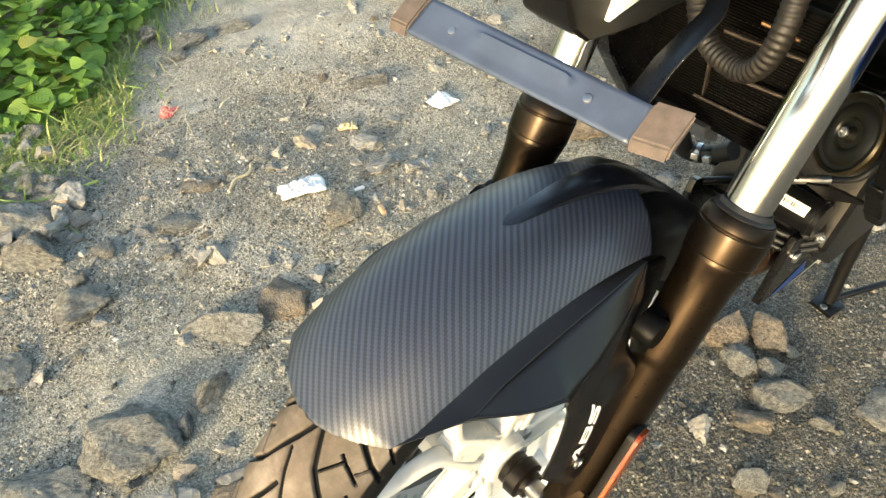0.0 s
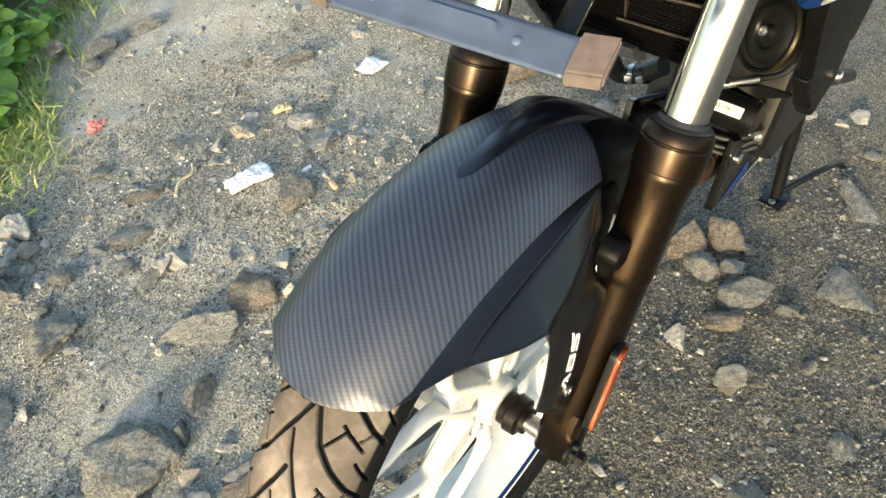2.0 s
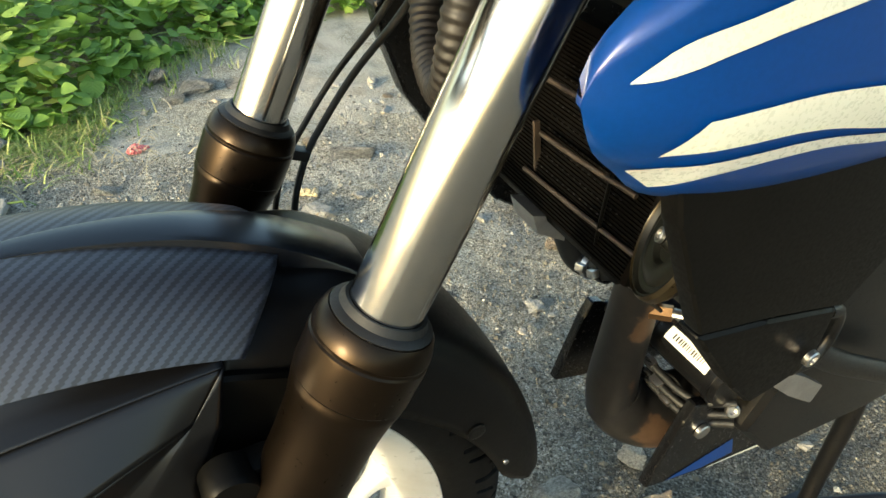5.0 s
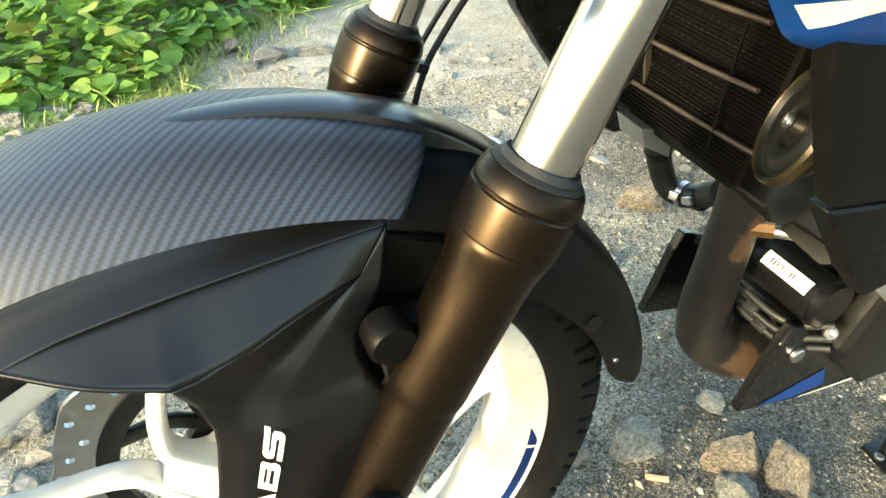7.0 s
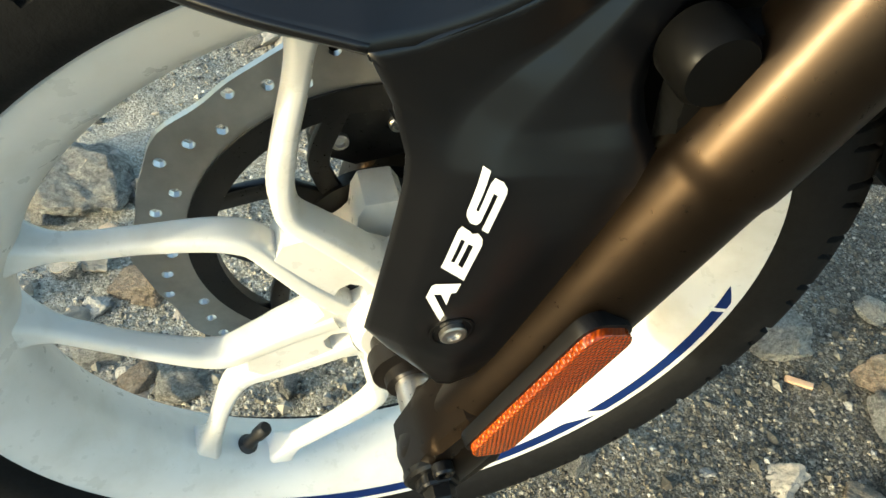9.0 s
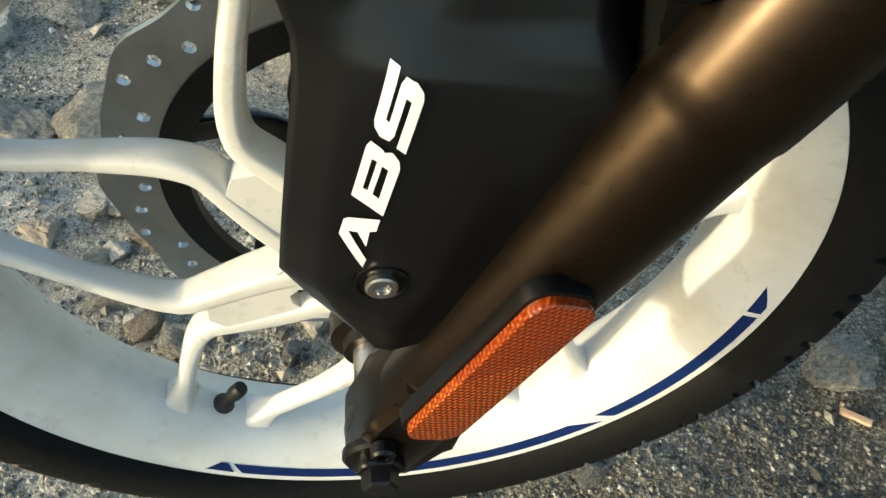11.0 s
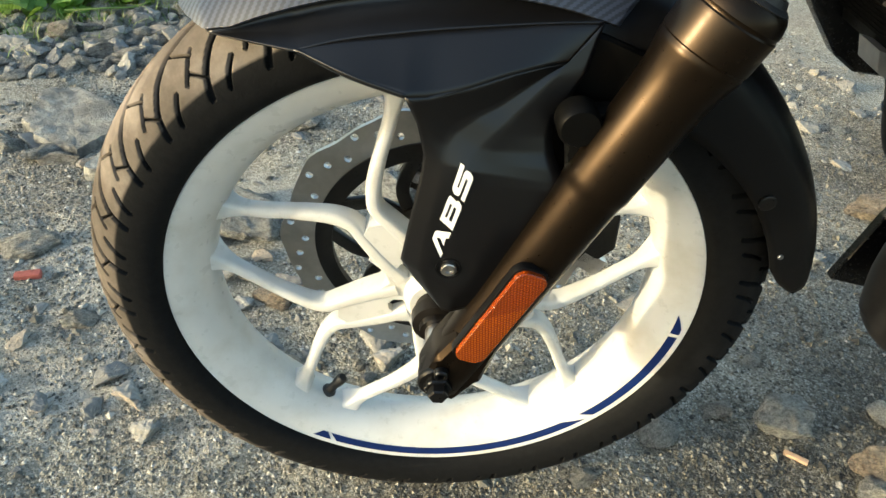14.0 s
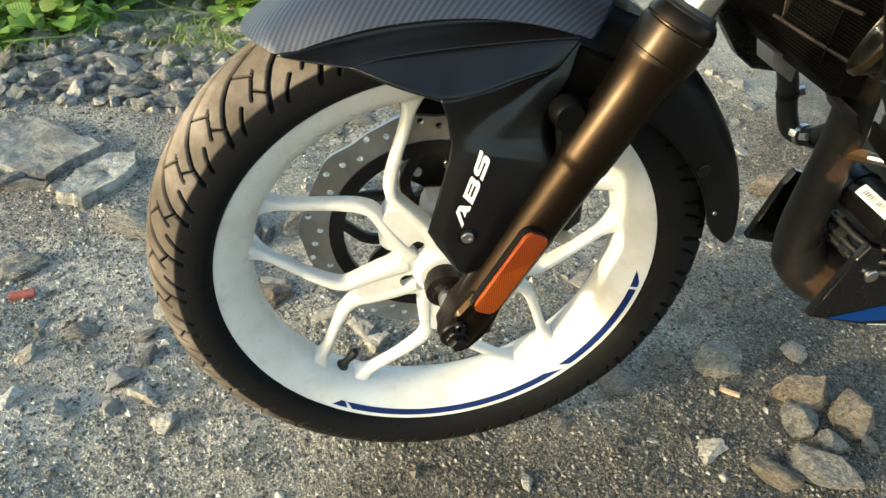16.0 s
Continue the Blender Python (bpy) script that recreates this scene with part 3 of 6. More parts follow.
    for a0, a1, c0, c1 in ((-118.6, -117.2, -2.2, 1.7), (-116.3, -49.0, 2.4, 6.4), (-43.4, -7.0, 3.2, 0.6), (-6.0, 0.4, 0.5, -4.2)):
        decal("rim_stripe", a0, a1, 0.17, 0.84, BLUEDECAL, c0, c1)
    # valve
    vb = arc(-121.5, -0.002, 0.1985)
    d = -np.array([math.cos(radians(-121.5)), 0, math.sin(radians(-121.5))])
    d = d + np.array([0, -0.06, 0])
    d /= np.linalg.norm(d)
    m = Matrix.Translation(vb) @ Vector((0, 0, 1)).rotation_difference(Vector(d)).to_matrix().to_4x4()
    part("valve_stem", revolve("valve", [(-0.002, 0.0075), (0.002, 0.0078), (0.004, 0.0055), (0.015, 0.0042), (0.018, 0.0042), (0.0185, 0.0056), (0.029, 0.0056), (0.031, 0.0042), (0.031, 0)], RUBBER, 20, "z"), wheel, "black rubber valve stem with cap", m)
    # tyre: a round profile with grooves sunk into it
    half = [(0.0, 0.2990), (0.010, 0.2983), (0.020, 0.2958), (0.030, 0.2912), (0.0385, 0.2845), (0.0450, 0.2765), (0.0488, 0.2680), (0.0500, 0.2590), (0.0492, 0.2490), (0.0468, 0.2410), (0.0432, 0.2362), (0.0400, 0.2343), (0.0340, 0.2320)]
    hp = smooth_path(half, 400)
    hs = np.r_[0, np.cumsum(np.linalg.norm(np.diff(hp, axis=0), axis=1))]
    want = np.r_[np.linspace(0, 0.074, 70), np.linspace(0.077, hs[-1], 10)]
    hp = np.stack([np.interp(want, hs, hp[:, k]) for k in (0, 1)], 1)
    prof = np.vstack([hp[::-1] * [-1, 1], hp[1:]])
    slen = np.r_[0, np.cumsum(np.linalg.norm(np.diff(prof, axis=0), axis=1))]
    slen -= slen[len(hp) - 1]
    N, pitches = 1700, 34
    nrm = np.gradient(prof, axis=0)
    nrm = np.stack([-nrm[:, 1], nrm[:, 0]], 1)
    nrm /= np.linalg.norm(nrm, axis=1)[:, None]
    if nrm[len(hp) - 1, 1] < 0:
        nrm = -nrm
    pitch = 2 * np.pi * 0.297 / pitches
    u = np.arange(N) / N * pitches * pitch
    U, S = np.meshgrid(u, slen, indexing="ij")

    def groove(pts, width):
        """How deep each point lies in a groove along these (along, across) points, repeated round the tyre."""
        best = np.full(U.shape, 9.0)
        for (u0, s0), (u1, s1) in zip(pts, pts[1:]):
            for shift in range(-2, 3):
                du, ds = u1 - u0, s1 - s0
                x, y = (U % pitch) - u0 - shift * pitch, S - s0
                t = np.clip((x * du + y * ds) / (du * du + ds * ds), 0, 1)
                best = np.minimum(best, np.hypot(x - t * du, y - t * ds))
        return np.clip(2.5 - 2 * best / width, 0, 1)
    deep = np.zeros(U.shape)
    for m_ in (1, -1):
        o = 0.0463 + (0.5 * pitch if m_ > 0 else 0.0)
        main = [(-0.070, -0.003), (-0.054, 0.003), (-0.036, 0.012), (-0.0166, 0.0215), (0.0, 0.0375), (0.0120, 0.0530), (0.0210, 0.070)]
        for pts, w in ((main, 0.0021), ([(-0.0125, 0.052), (-0.0037, 0.061), (0.0026, 0.070)], 0.0014),
                       ([(-0.0170, 0.0240), (-0.0360, 0.0362)], 0.0009), ([(-0.0385, 0.0320), (-0.0330, 0.0392)], 0.0012),
                       ([(-0.0290, 0.0460), (-0.0415, 0.0558)], 0.0009), ([(-0.0330, 0.0400), (-0.0244, 0.0525)], 0.0012)):
            pts = [(a + o, b * m_) for a, b in pts]
            deep = np.maximum(deep, groove(pts, w))
    deep = deep * (np.abs(S) < 0.0715)
    rows = np.array(prof)[None] - deep[..., None] * 0.0042 * nrm[None]
    th = np.arange(N) / N * 2 * np.pi
    P = np.stack([rows[..., 1] * np.cos(th)[:, None], rows[..., 0], rows[..., 1] * np.sin(th)[:, None]], -1)
    # the tread flattens a little where it stands
    P[..., 2] = np.maximum(P[..., 2], -0.2972)
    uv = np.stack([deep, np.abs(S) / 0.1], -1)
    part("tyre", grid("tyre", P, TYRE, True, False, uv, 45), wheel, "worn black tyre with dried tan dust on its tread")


front_wheel()


def brake_disc():
    """A waved disc with two rows of holes, on a black five-armed carrier."""
    Y0, TH, rows_n = 0.052, 0.0045, 45
    verts, faces = [], []

    def edge(t):
        return 0.1478 + 0.0026 * math.cos(radians(t) * 10) + 0.0009 * math.cos(radians(t) * 20 + 1.0)

    def inner(t):
        return 0.1165
    K = 12
    for k in range(rows_n):
        for lo, hi in ((inner, edge),):
            a0, a1 = k * 360 / rows_n, (k + 1) * 360 / rows_n
            ac = 0.5 * (a0 + a1)
            rc = (0.1415, 0.1270, 0.1345)[k % 3]
            hole = 0.0036
            bound = []
            for q in range(3):
                bound.append((a0 + (a1 - a0) * q / 3, lo(a0 + (a1 - a0) * q / 3)))
            for q in range(3):
                bound.append((a1, lo(a1) + (hi(a1) - lo(a1)) * q / 3))
            for q in range(3):
                t = a1 - (a1 - a0) * q / 3
                bound.append((t, hi(t)))
            for q in range(3):
                bound.append((a0, hi(a0) - (hi(a0) - lo(a0)) * q / 3))
            ccx, ccz = rc * math.cos(radians(ac)), rc * math.sin(radians(ac))
            for side, y in ((0, Y0 - TH / 2), (1, Y0 + TH / 2)):
                base = len(verts)
                for t, r in bound:
                    verts.append((r * math.cos(radians(t)), y, r * math.sin(radians(t))))
                if hole:
                    for t, r in bound:
                        x, z = r * math.cos(radians(t)) - ccx, r * math.sin(radians(t)) - ccz
                        l = math.hypot(x, z)
                        verts.append((ccx + hole * x / l, y, ccz + hole * z / l))
                    for q in range(K):
                        f = (base + q, base + (q + 1) % K, base + K + (q + 1) % K, base + K + q)
                        faces.append(f if side == 0 else f[::-1])
                else:
                    faces.append(tuple(range(base, base + K)) if side == 0 else tuple(reversed(range(base, base + K))))
            n = 2 * K if hole else K
            b0, b1 = len(verts) - 2 * n, len(verts) - n
            if hole:
                for q in range(K):
                    faces.append((b0 + K + q, b0 + K + (q + 1) % K, b1 + K + (q + 1) % K, b1 + K + q))
            for q in (0, 1, 2, 6, 7, 8):
                faces.append((b0 + q, b1 + q, b1 + (q + 1) % K, b0 + (q + 1) % K))
    bm = bmesh.new()
    me0 = mesh_of("disc", verts, faces, DISC, False)
    bm.from_mesh(me0)
    bmesh.ops.remove_doubles(bm, verts=bm.verts, dist=0.00002)
    disc = part("brake_disc", from_bm("disc", bm, DISC, False), BIKE, "drilled wavy steel brake disc on a black carrier")
    part("carrier_ring", revolve("carrier_ring", [(Y0 - 0.004, 0.101), (Y0 - 0.004, 0.1175), (Y0 + 0.004, 0.1175), (Y0 + 0.004, 0.101)], BLACKMETAL, 96, close=True), disc)
    part("carrier_hub", revolve("carrier_hub", [(Y0 - 0.006, 0.030), (Y0 - 0.006, 0.052), (Y0 + 0.004, 0.052), (Y0 + 0.004, 0.030)], BLACKMETAL, 64, close=True), disc)
    for k in range(10):
        c = 130 + 72 * (k // 2)
        sgn = 1 if k % 2 else -1
        path = smooth_path([arc(c + sgn * 4, Y0, 0.046), arc(c + sgn * 12, Y0, 0.075), arc(c + sgn * 27, Y0, 0.104)], 10)
        part("carrier_arm", sweep("carrier_arm", path, rounded(0.0065, 0.0035, 0.0015, 2), BLACKMETAL), disc)
    # caliper behind the fork leg, with its bracket
    cal = part("brake_caliper", slab("caliper", [(0.080, 0.085), (0.135, 0.090), (0.168, 0.060), (0.172, 0.020), (0.150, -0.004), (0.118, 0.004), (0.100, 0.030), (0.078, 0.055)], 0.052, BLACKMETAL, "y", 0.030, 0.006, 3), BIKE, "black two-piston brake caliper")
    sensor = part("wheel_sensor", slab("wheel_sensor", [(-0.040, 0.066), (-0.020, 0.092), (0.016, 0.100), (0.034, 0.078), (0.020, 0.058), (-0.012, 0.052)], 0.022, BLACKMETAL, "y", 0.058, 0.004, 2), BIKE, "black wheel speed sensor and bracket")
    part("sensor_cable", tube("sensor_cable", [(-0.036, 0.070, 0.070), (-0.020, 0.078, 0.095), (0.010, 0.084, 0.118), (0.050, 0.092, 0.160), (0.090, 0.098, 0.230)], 0.0036, RUBBER, 10, 30), sensor)
    for q in ((-0.022, 0.074), (0.012, 0.084)):
        part("sensor_bolt", bolt_mesh("sensor_bolt", 0.0055, 0.004, STEEL), sensor, "", pose(q[0], 0.0578, q[1], 90))
    part("caliper_pin", tube("pin", [(0.120, 0.024, 0.008), (0.120, 0.090, 0.008)], 0.007, BLACKMETAL, 12, 4, (1, 0, 0)), cal)
    part("caliper_boss", revolve("boss", [(0.026, 0.0), (0.026, 0.014), (0.032, 0.016)], BLACKMETAL, 24, centre=(0.135, 0, 0.045)), cal)
    part("caliper_pad", block("pad", (0.030, 0.012, 0.020), STEEL), cal, "", pose(0.150, 0.036, 0.002, 0, 30, 0))


brake_disc()

FA, FD = np.array([0.0105, 0.0, 0.0]), np.array([0.394, 0.0, 0.919])


def fork_at(s, y=0.0, ahead=0.0):
    """A point along the fork's line; ahead: across it, towards the front."""
    return FA + s * FD + np.array([-0.919 * ahead, y, 0.394 * ahead])


def fork_leg(y, near):
    turn = Vector((0, 0, 1)).rotation_difference(Vector(FD)).to_matrix().to_4x4()
    m = Matrix.Translation(Vector((FA[0], y, FA[2]))) @ turn
    prof = [(-0.026, 0.0), (-0.026, 0.012), (-0.022, 0.0190), (-0.012, 0.0220), (0.010, 0.0226), (0.060, 0.0228), (0.196, 0.0230), (0.2005, 0.0233), (0.2030, 0.0240), (0.2080, 0.0242), (0.250, 0.0243), (0.2680, 0.0245), (0.2800, 0.0250), (0.2890, 0.0259), (0.2960, 0.0271), (0.3010, 0.0281), (0.3035, 0.0284), (0.3045, 0.0282), (0.3060, 0.0282),
            (0.3070, 0.0289), (0.3260, 0.0292), (0.3285, 0.0290), (0.3295, 0.0283), (0.3308, 0.0283), (0.3318, 0.0288), (0.3345, 0.0284), (0.3400, 0.0266), (0.3420, 0.0250), (0.3420, 0.018)]
    leg = part("fork_leg", revolve("fork_lower", prof, FORK, 56, "z", sharp=30), BIKE, "bronze anodised fork leg with a polished chrome stanchion", m)
    part("dust_seal", revolve("dust_seal", [(0.3415, 0.0240), (0.3428, 0.0246), (0.3440, 0.0232), (0.3450, 0.0212), (0.3485, 0.0196), (0.3485, 0.0180)], RUBBER, 48, "z"), leg)
    part("stanchion", revolve("stanchion", [(0.300, 0.0176), (0.800, 0.0176)], CHROME, 64, "z"), leg)
    inv = m.inverted()
    # bosses that hold the fender, on the leg's front
    for s, r in ((0.232, 0.0140),):
        p = fork_at(s, y, 0.034)
        boss = revolve("fender_boss", [(y + 0.014, 0.0), (y + 0.014, r), (y - 0.001, r), (y - 0.004, r * 0.86), (y - 0.004, 0.0)], GREYPLASTIC, 32, centre=(p[0], 0, p[2]))
        part("fender_boss", boss, leg, "", inv)
        rib = [fork_at(s - 0.040, y, 0.016), fork_at(s - 0.022, y, 0.028), fork_at(s - 0.008, y, 0.036), fork_at(s + 0.008, y, 0.036), fork_at(s + 0.018, y, 0.018), fork_at(s, y, 0.006)]
        part("boss_web", slab("boss_web", [(q[0], q[2]) for q in rib], 0.016, GREYPLASTIC, "y", y + 0.002, 0.004, 2), leg, "", inv)
    foot = [fork_at(-0.022, 0, 0.020), fork_at(0.016, 0, 0.024), fork_at(0.050, 0, 0.020), fork_at(0.050, 0, -0.016), fork_at(0.010, 0, -0.022), fork_at(-0.024, 0, -0.014)]
    part("axle_clamp", slab("axle_clamp", [(q[0], q[2]) for q in foot], 0.040, FORK, "y", y - 0.020, 0.010, 3), leg, "", inv)
    if near:
        part("axle_spacer", revolve("axle_spacer", [(-0.066, 0.009), (-0.066, 0.0150), (-0.060, 0.0155), (-0.058, 0.0215), (-0.046, 0.0225), (-0.043, 0.0190), (-0.036, 0.0190), (-0.034, 0.010)], DARKBRONZE, 40, close=True), leg, "", inv)
        part("axle_collar", revolve("axle_collar", [(-0.092, 0.0), (-0.092, 0.0105), (-0.060, 0.0105), (-0.060, 0.0)], STEEL, 32), leg, "bare steel axle", inv)
        nut = revolve("axle_nut", [(-0.118, 0.0115), (-0.1250, 0.0115), (-0.1262, 0.0104), (-0.1262, 0.0084), (-0.1330, 0.0082), (-0.1342, 0.0070), (-0.1342, 0.0), ], BLACKMETAL, 6, centre=(0.0, 0, -0.002), sharp=20)
        part("axle_nut", nut, leg, "", inv)
        part("nut_washer", revolve("nut_washer", [(-0.116, 0.0), (-0.116, 0.0165), (-0.1190, 0.0165), (-0.1205, 0.0150), (-0.1205, 0.0)], BLACKMETAL, 36, centre=(0.0, 0, -0.002)), leg, "", inv)
        for zz in (0.009, -0.004):
            q = fork_at(zz, y, 0.014)
            part("pinch_bolt", bolt_mesh("pinch_bolt", 0.0055, 0.006, BLACKMETAL), leg, "", inv @ Matrix.Translation((q[0], y - 0.0205, q[2])) @ pose(0, 0, 0, 90))
        # reflector: black tray, amber lens
        c = fork_at(0.087, y, 0.0085)
        ang = math.degrees(math.atan2(FD[2], FD[0]))
        rm = inv @ Matrix.Translation((c[0], -0.1225, c[2])) @ pose(0, 0, 0, 0, -ang, 0) @ pose(0, 0, 0, 6, 0, 0)
        tray = rounded(0.0506, 0.0141, 0.009, 5)
        part("reflector_tray", slab("tray", tray, 0.007, PLASTIC, "y", -0.004, 0.0015), leg, "black reflector tray", rm)
        lens = rounded(0.0490, 0.0124, 0.0082, 5)
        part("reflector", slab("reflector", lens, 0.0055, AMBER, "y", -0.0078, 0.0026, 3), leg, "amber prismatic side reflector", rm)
    return leg


fork_leg(-0.1, True)
fork_leg(0.1, False)


# ---- the front fender ----
def fender_half(theta):
    """Half width at the carbon's edge, the edge's radius and the crown's radius."""
    return lerp_table(theta, [(126.7, 0.0040, 0.3150, 0.3155), (126.2, 0.0197, 0.3140, 0.3152), (125.5, 0.0305, 0.3122, 0.3152), (124.3, 0.0430, 0.3080, 0.3155), (123.0, 0.0535, 0.3032, 0.3160), (122.2, 0.0590, 0.3003, 0.3163), (119.0, 0.0625, 0.2955, 0.3175), (112.0, 0.0640, 0.2935, 0.3185), (100.0, 0.0640, 0.2905, 0.3185), (86.0, 0.0640, 0.2895, 0.3190), (66.0, 0.0640, 0.2905, 0.3195)])


def crown(theta, y):
    w, rb, rt = fender_half(theta)
    f = min(1.0, abs(y) / w)
    return rb + (rt - rb) * (1 - f ** 3.0)


def front_fender():
    th = np.r_[np.linspace(126.7, 122.2, 20), np.linspace(121.6, 72.0, 84)]
    fr = np.sin(np.linspace(-np.pi / 2, np.pi / 2, 41))
    P, UV = [], []
    for t in th:
        w, rb, rt = fender_half(t)
        row, uvr, s, last = [], [], 0.0, None
        for f in fr:
            # the film is cut on a slant towards the crown
            a = t - max(0.0, 90 - t) / 18.0 * 5.0 * (1 - abs(f) ** 1.6)
            p = arc(a, f * w, rb + (rt - rb) * (1 - abs(f) ** 3.0))
            row.append(p)
            if last is not None:
                s += np.linalg.norm(p - last)
            last = p
            uvr.append(s)
        uvr = np.array(uvr) - s / 2
        P.append(row)
        UV.append([(radians(t - max(0.0, 90 - t) / 18.0 * 5.0 * (1 - abs(f) ** 1.6)) * 0.32, v) for f, v in zip(fr, uvr)])
    fender = part("front_fender", grid("fender_crown", P, CARBON, uv=UV, sharp=60, flip=True), BIKE, "matt black front fender in carbon-look film, with smooth black side blades")
    thick(fender, 0.0025, -1.0)
    # smooth teardrop blister on the crown
    rows = []
    for t in np.linspace(103.0, 57.0, 54):
        g = (103.0 - t) / 46.0
        w = 0.0006 + 0.0250 * g ** 1.0
        h = 0.0075 * min(1, g * 1.7) ** 1.2 * (1 if g < 0.75 else 1 - 0.7 * (g - 0.75) / 0.25)
        row = []
        for f in (-1, -0.93, -0.90, -0.82, -0.7, -0.5, -0.25, 0, 0.25, 0.5, 0.7, 0.82, 0.90, 0.93, 1):
            y = f * w
            lift = (-0.0015 if t > 67 else -0.012) if abs(f) == 1 else h * (0.80 + 0.20 * (1 - (abs(f) / 0.93) ** 2)) if abs(f) < 0.91 else 0.55 * h
            row.append(arc(t, y, crown(max(t, 66.0), y) + lift))
        rows.append(row)
    part("fender_blister", grid("blister", rows, FILM, sharp=40, flip=True), fender, "smooth satin black blister")
    # rear half: plain black, from behind the film to the tail
    tab = [(74.0, 0.0634, 0.2700, 0.3178), (62.0, 0.0630, 0.2560, 0.3170), (56.0, 0.0640, 0.2540, 0.3175), (50.0, 0.0650, 0.2600, 0.3180), (34.0, 0.0675, 0.2690, 0.3180), (22.0, 0.0670, 0.2730, 0.3180), (19.0, 0.0665, 0.2740, 0.3180), (16.0, 0.0655, 0.2800, 0.3178), (13.0, 0.0640, 0.2920, 0.3175), (12.4, 0.0632, 0.2960, 0.3170)]
    rows = []
    for t in np.linspace(74.0, 12.4, 66):
        w, rl, rt = lerp_table(t, tab)
        k = min(1.0, (74.0 - t) / 14.0)
        prof = [(-w, rl), (-w, rl + (0.290 + 0.008 * k - rl) * 0.6), (-w * 0.97, 0.2905 + 0.0095 * k), (-w * 0.88, 0.2975 + 0.0105 * k), (-w * 0.62, rt - 0.007 + 0.004 * k), (0, rt)]
        # its front end tucks in under the film
        drop = 0.0045 * min(1.0, max(0.0, (t - 62.0) / 4.0))
        prof = [(y, r - drop) for y, r in prof]
        prof = prof + [(-y, r) for y, r in prof[-2::-1]]
        rows.append([arc(t, y, r) for y, r in smooth_path(prof, 33)])
    rear = part("fender_tail", grid("tail", rows, PLASTIC, sharp=50, flip=True), fender, "plain black fender tail")
    thick(rear, 0.003, -1.0)
    for sgn in (-1, 1):
        m = Matrix.Translation((0.2288, sgn * 0.0702, 0.1568)) @ pose(0, 0, 0, 90 if sgn < 0 else -90)
        part("tail_bolt", bolt_mesh("tail_bolt", 0.0065, 0.0025, BLACKMETAL, False), fender, "", m)
        m = Matrix.Translation((0.2600, sgn * 0.0692, 0.1056)) @ pose(0, 0, 0, 90 if sgn < 0 else -90)
        part("tail_rivet", bolt_mesh("tail_rivet", 0.0022, 0.0022, STEEL, False), fender, "small bare steel rivet", m)
    # side blades: a dark recess below the film, then the flared blade
    edge = np.array([arc(t, -fender_half(t)[0] + 0.0004, fender_half(t)[1]) for t in np.linspace(122.2, 71.0, 120)])
    nose, corner_k, ridge_a, ridge_t, corner_c = (-0.1600, -0.0588, 0.2528), (-0.1050, -0.0770, 0.2530), (-0.0375, -0.1042, 0.2410), (0.0600, -0.0800, 0.2580), (0.0795, -0.0705, 0.2812)
    upper = smooth_path([corner_k, (-0.0900, -0.0755, 0.2575), (-0.0700, -0.0740, 0.2622), (-0.0240, -0.0735, 0.2702), (0.0230, -0.0730, 0.2765), (0.0550, -0.0718, 0.2798), corner_c], 60)
    low = np.vstack([[nose], upper])
    xs = np.unique(np.r_[np.linspace(nose[0], corner_k[0], 14), np.linspace(corner_k[0], corner_c[0], 50)])
    def along_x(p):
        return np.stack([xs, np.interp(xs, p[:, 0], p[:, 1]), np.interp(xs, p[:, 0], p[:, 2])], 1)
    top_row, low_row = along_x(edge), along_x(low)
    sink = np.clip((xs - nose[0]) / 0.05, 0, 1)[:, None] * np.array([0, 0.0100, 0])
    ridge = smooth_path([ridge_a, (-0.0220, -0.1010, 0.2407), (-0.0019, -0.0980, 0.2455), (0.0195, -0.0928, 0.2520), (0.0421, -0.0866, 0.2566), ridge_t], 41)
    lower = np.vstack([smooth_path([corner_k, (-0.0710, -0.0950, 0.2472), ridge_a], 25)[:-1], ridge])
    uppr = np.stack([np.interp(np.linspace(0, 1, len(lower)), np.linspace(0, 1, 60), upper[:, k]) for k in range(3)], 1)
    for sgn in (1, -1):
        def flipped(P):
            P = np.array(P, float).copy()
            P[..., 1] *= sgn
            return P
        band = np.array([top_row, top_row * 0.96 + low_row * 0.04 + sink * 1.1, top_row * 0.60 + low_row * 0.40 + sink * 1.25, top_row * 0.25 + low_row * 0.75 + sink * 0.75, low_row * 0.97 + top_row * 0.03 + sink * 0.12, low_row])
        b = part("fender_recess", grid("recess", flipped(band), MOULD, sharp=None, flip=sgn < 0), fender)
        thick(b, 0.0012, -1.0, even=False)
        blade = np.array([uppr * (1 - f) + lower * f for f in np.linspace(0, 1, 9)])
        # rounded arrises along the top and the free lower edge
        blade[0] += np.array([0, 0.0012, -0.0002])
        lip = lower[:25] + np.array([0.003, 0.0100, -0.0030]) * np.clip(np.linspace(0, 5, 25), 0, 1)[:, None]
        b = part("fender_blade", grid("blade", flipped(blade), MOULD, sharp=None, flip=sgn < 0), fender, "smooth black side blade")
        thick(b, 0.0025, -1.0)
        b = part("blade_lip", grid("blade_lip", flipped(np.array([lower[:25], lip])), MOULD, sharp=24, flip=sgn < 0), fender)
        thick(b, 0.002, -1.0)
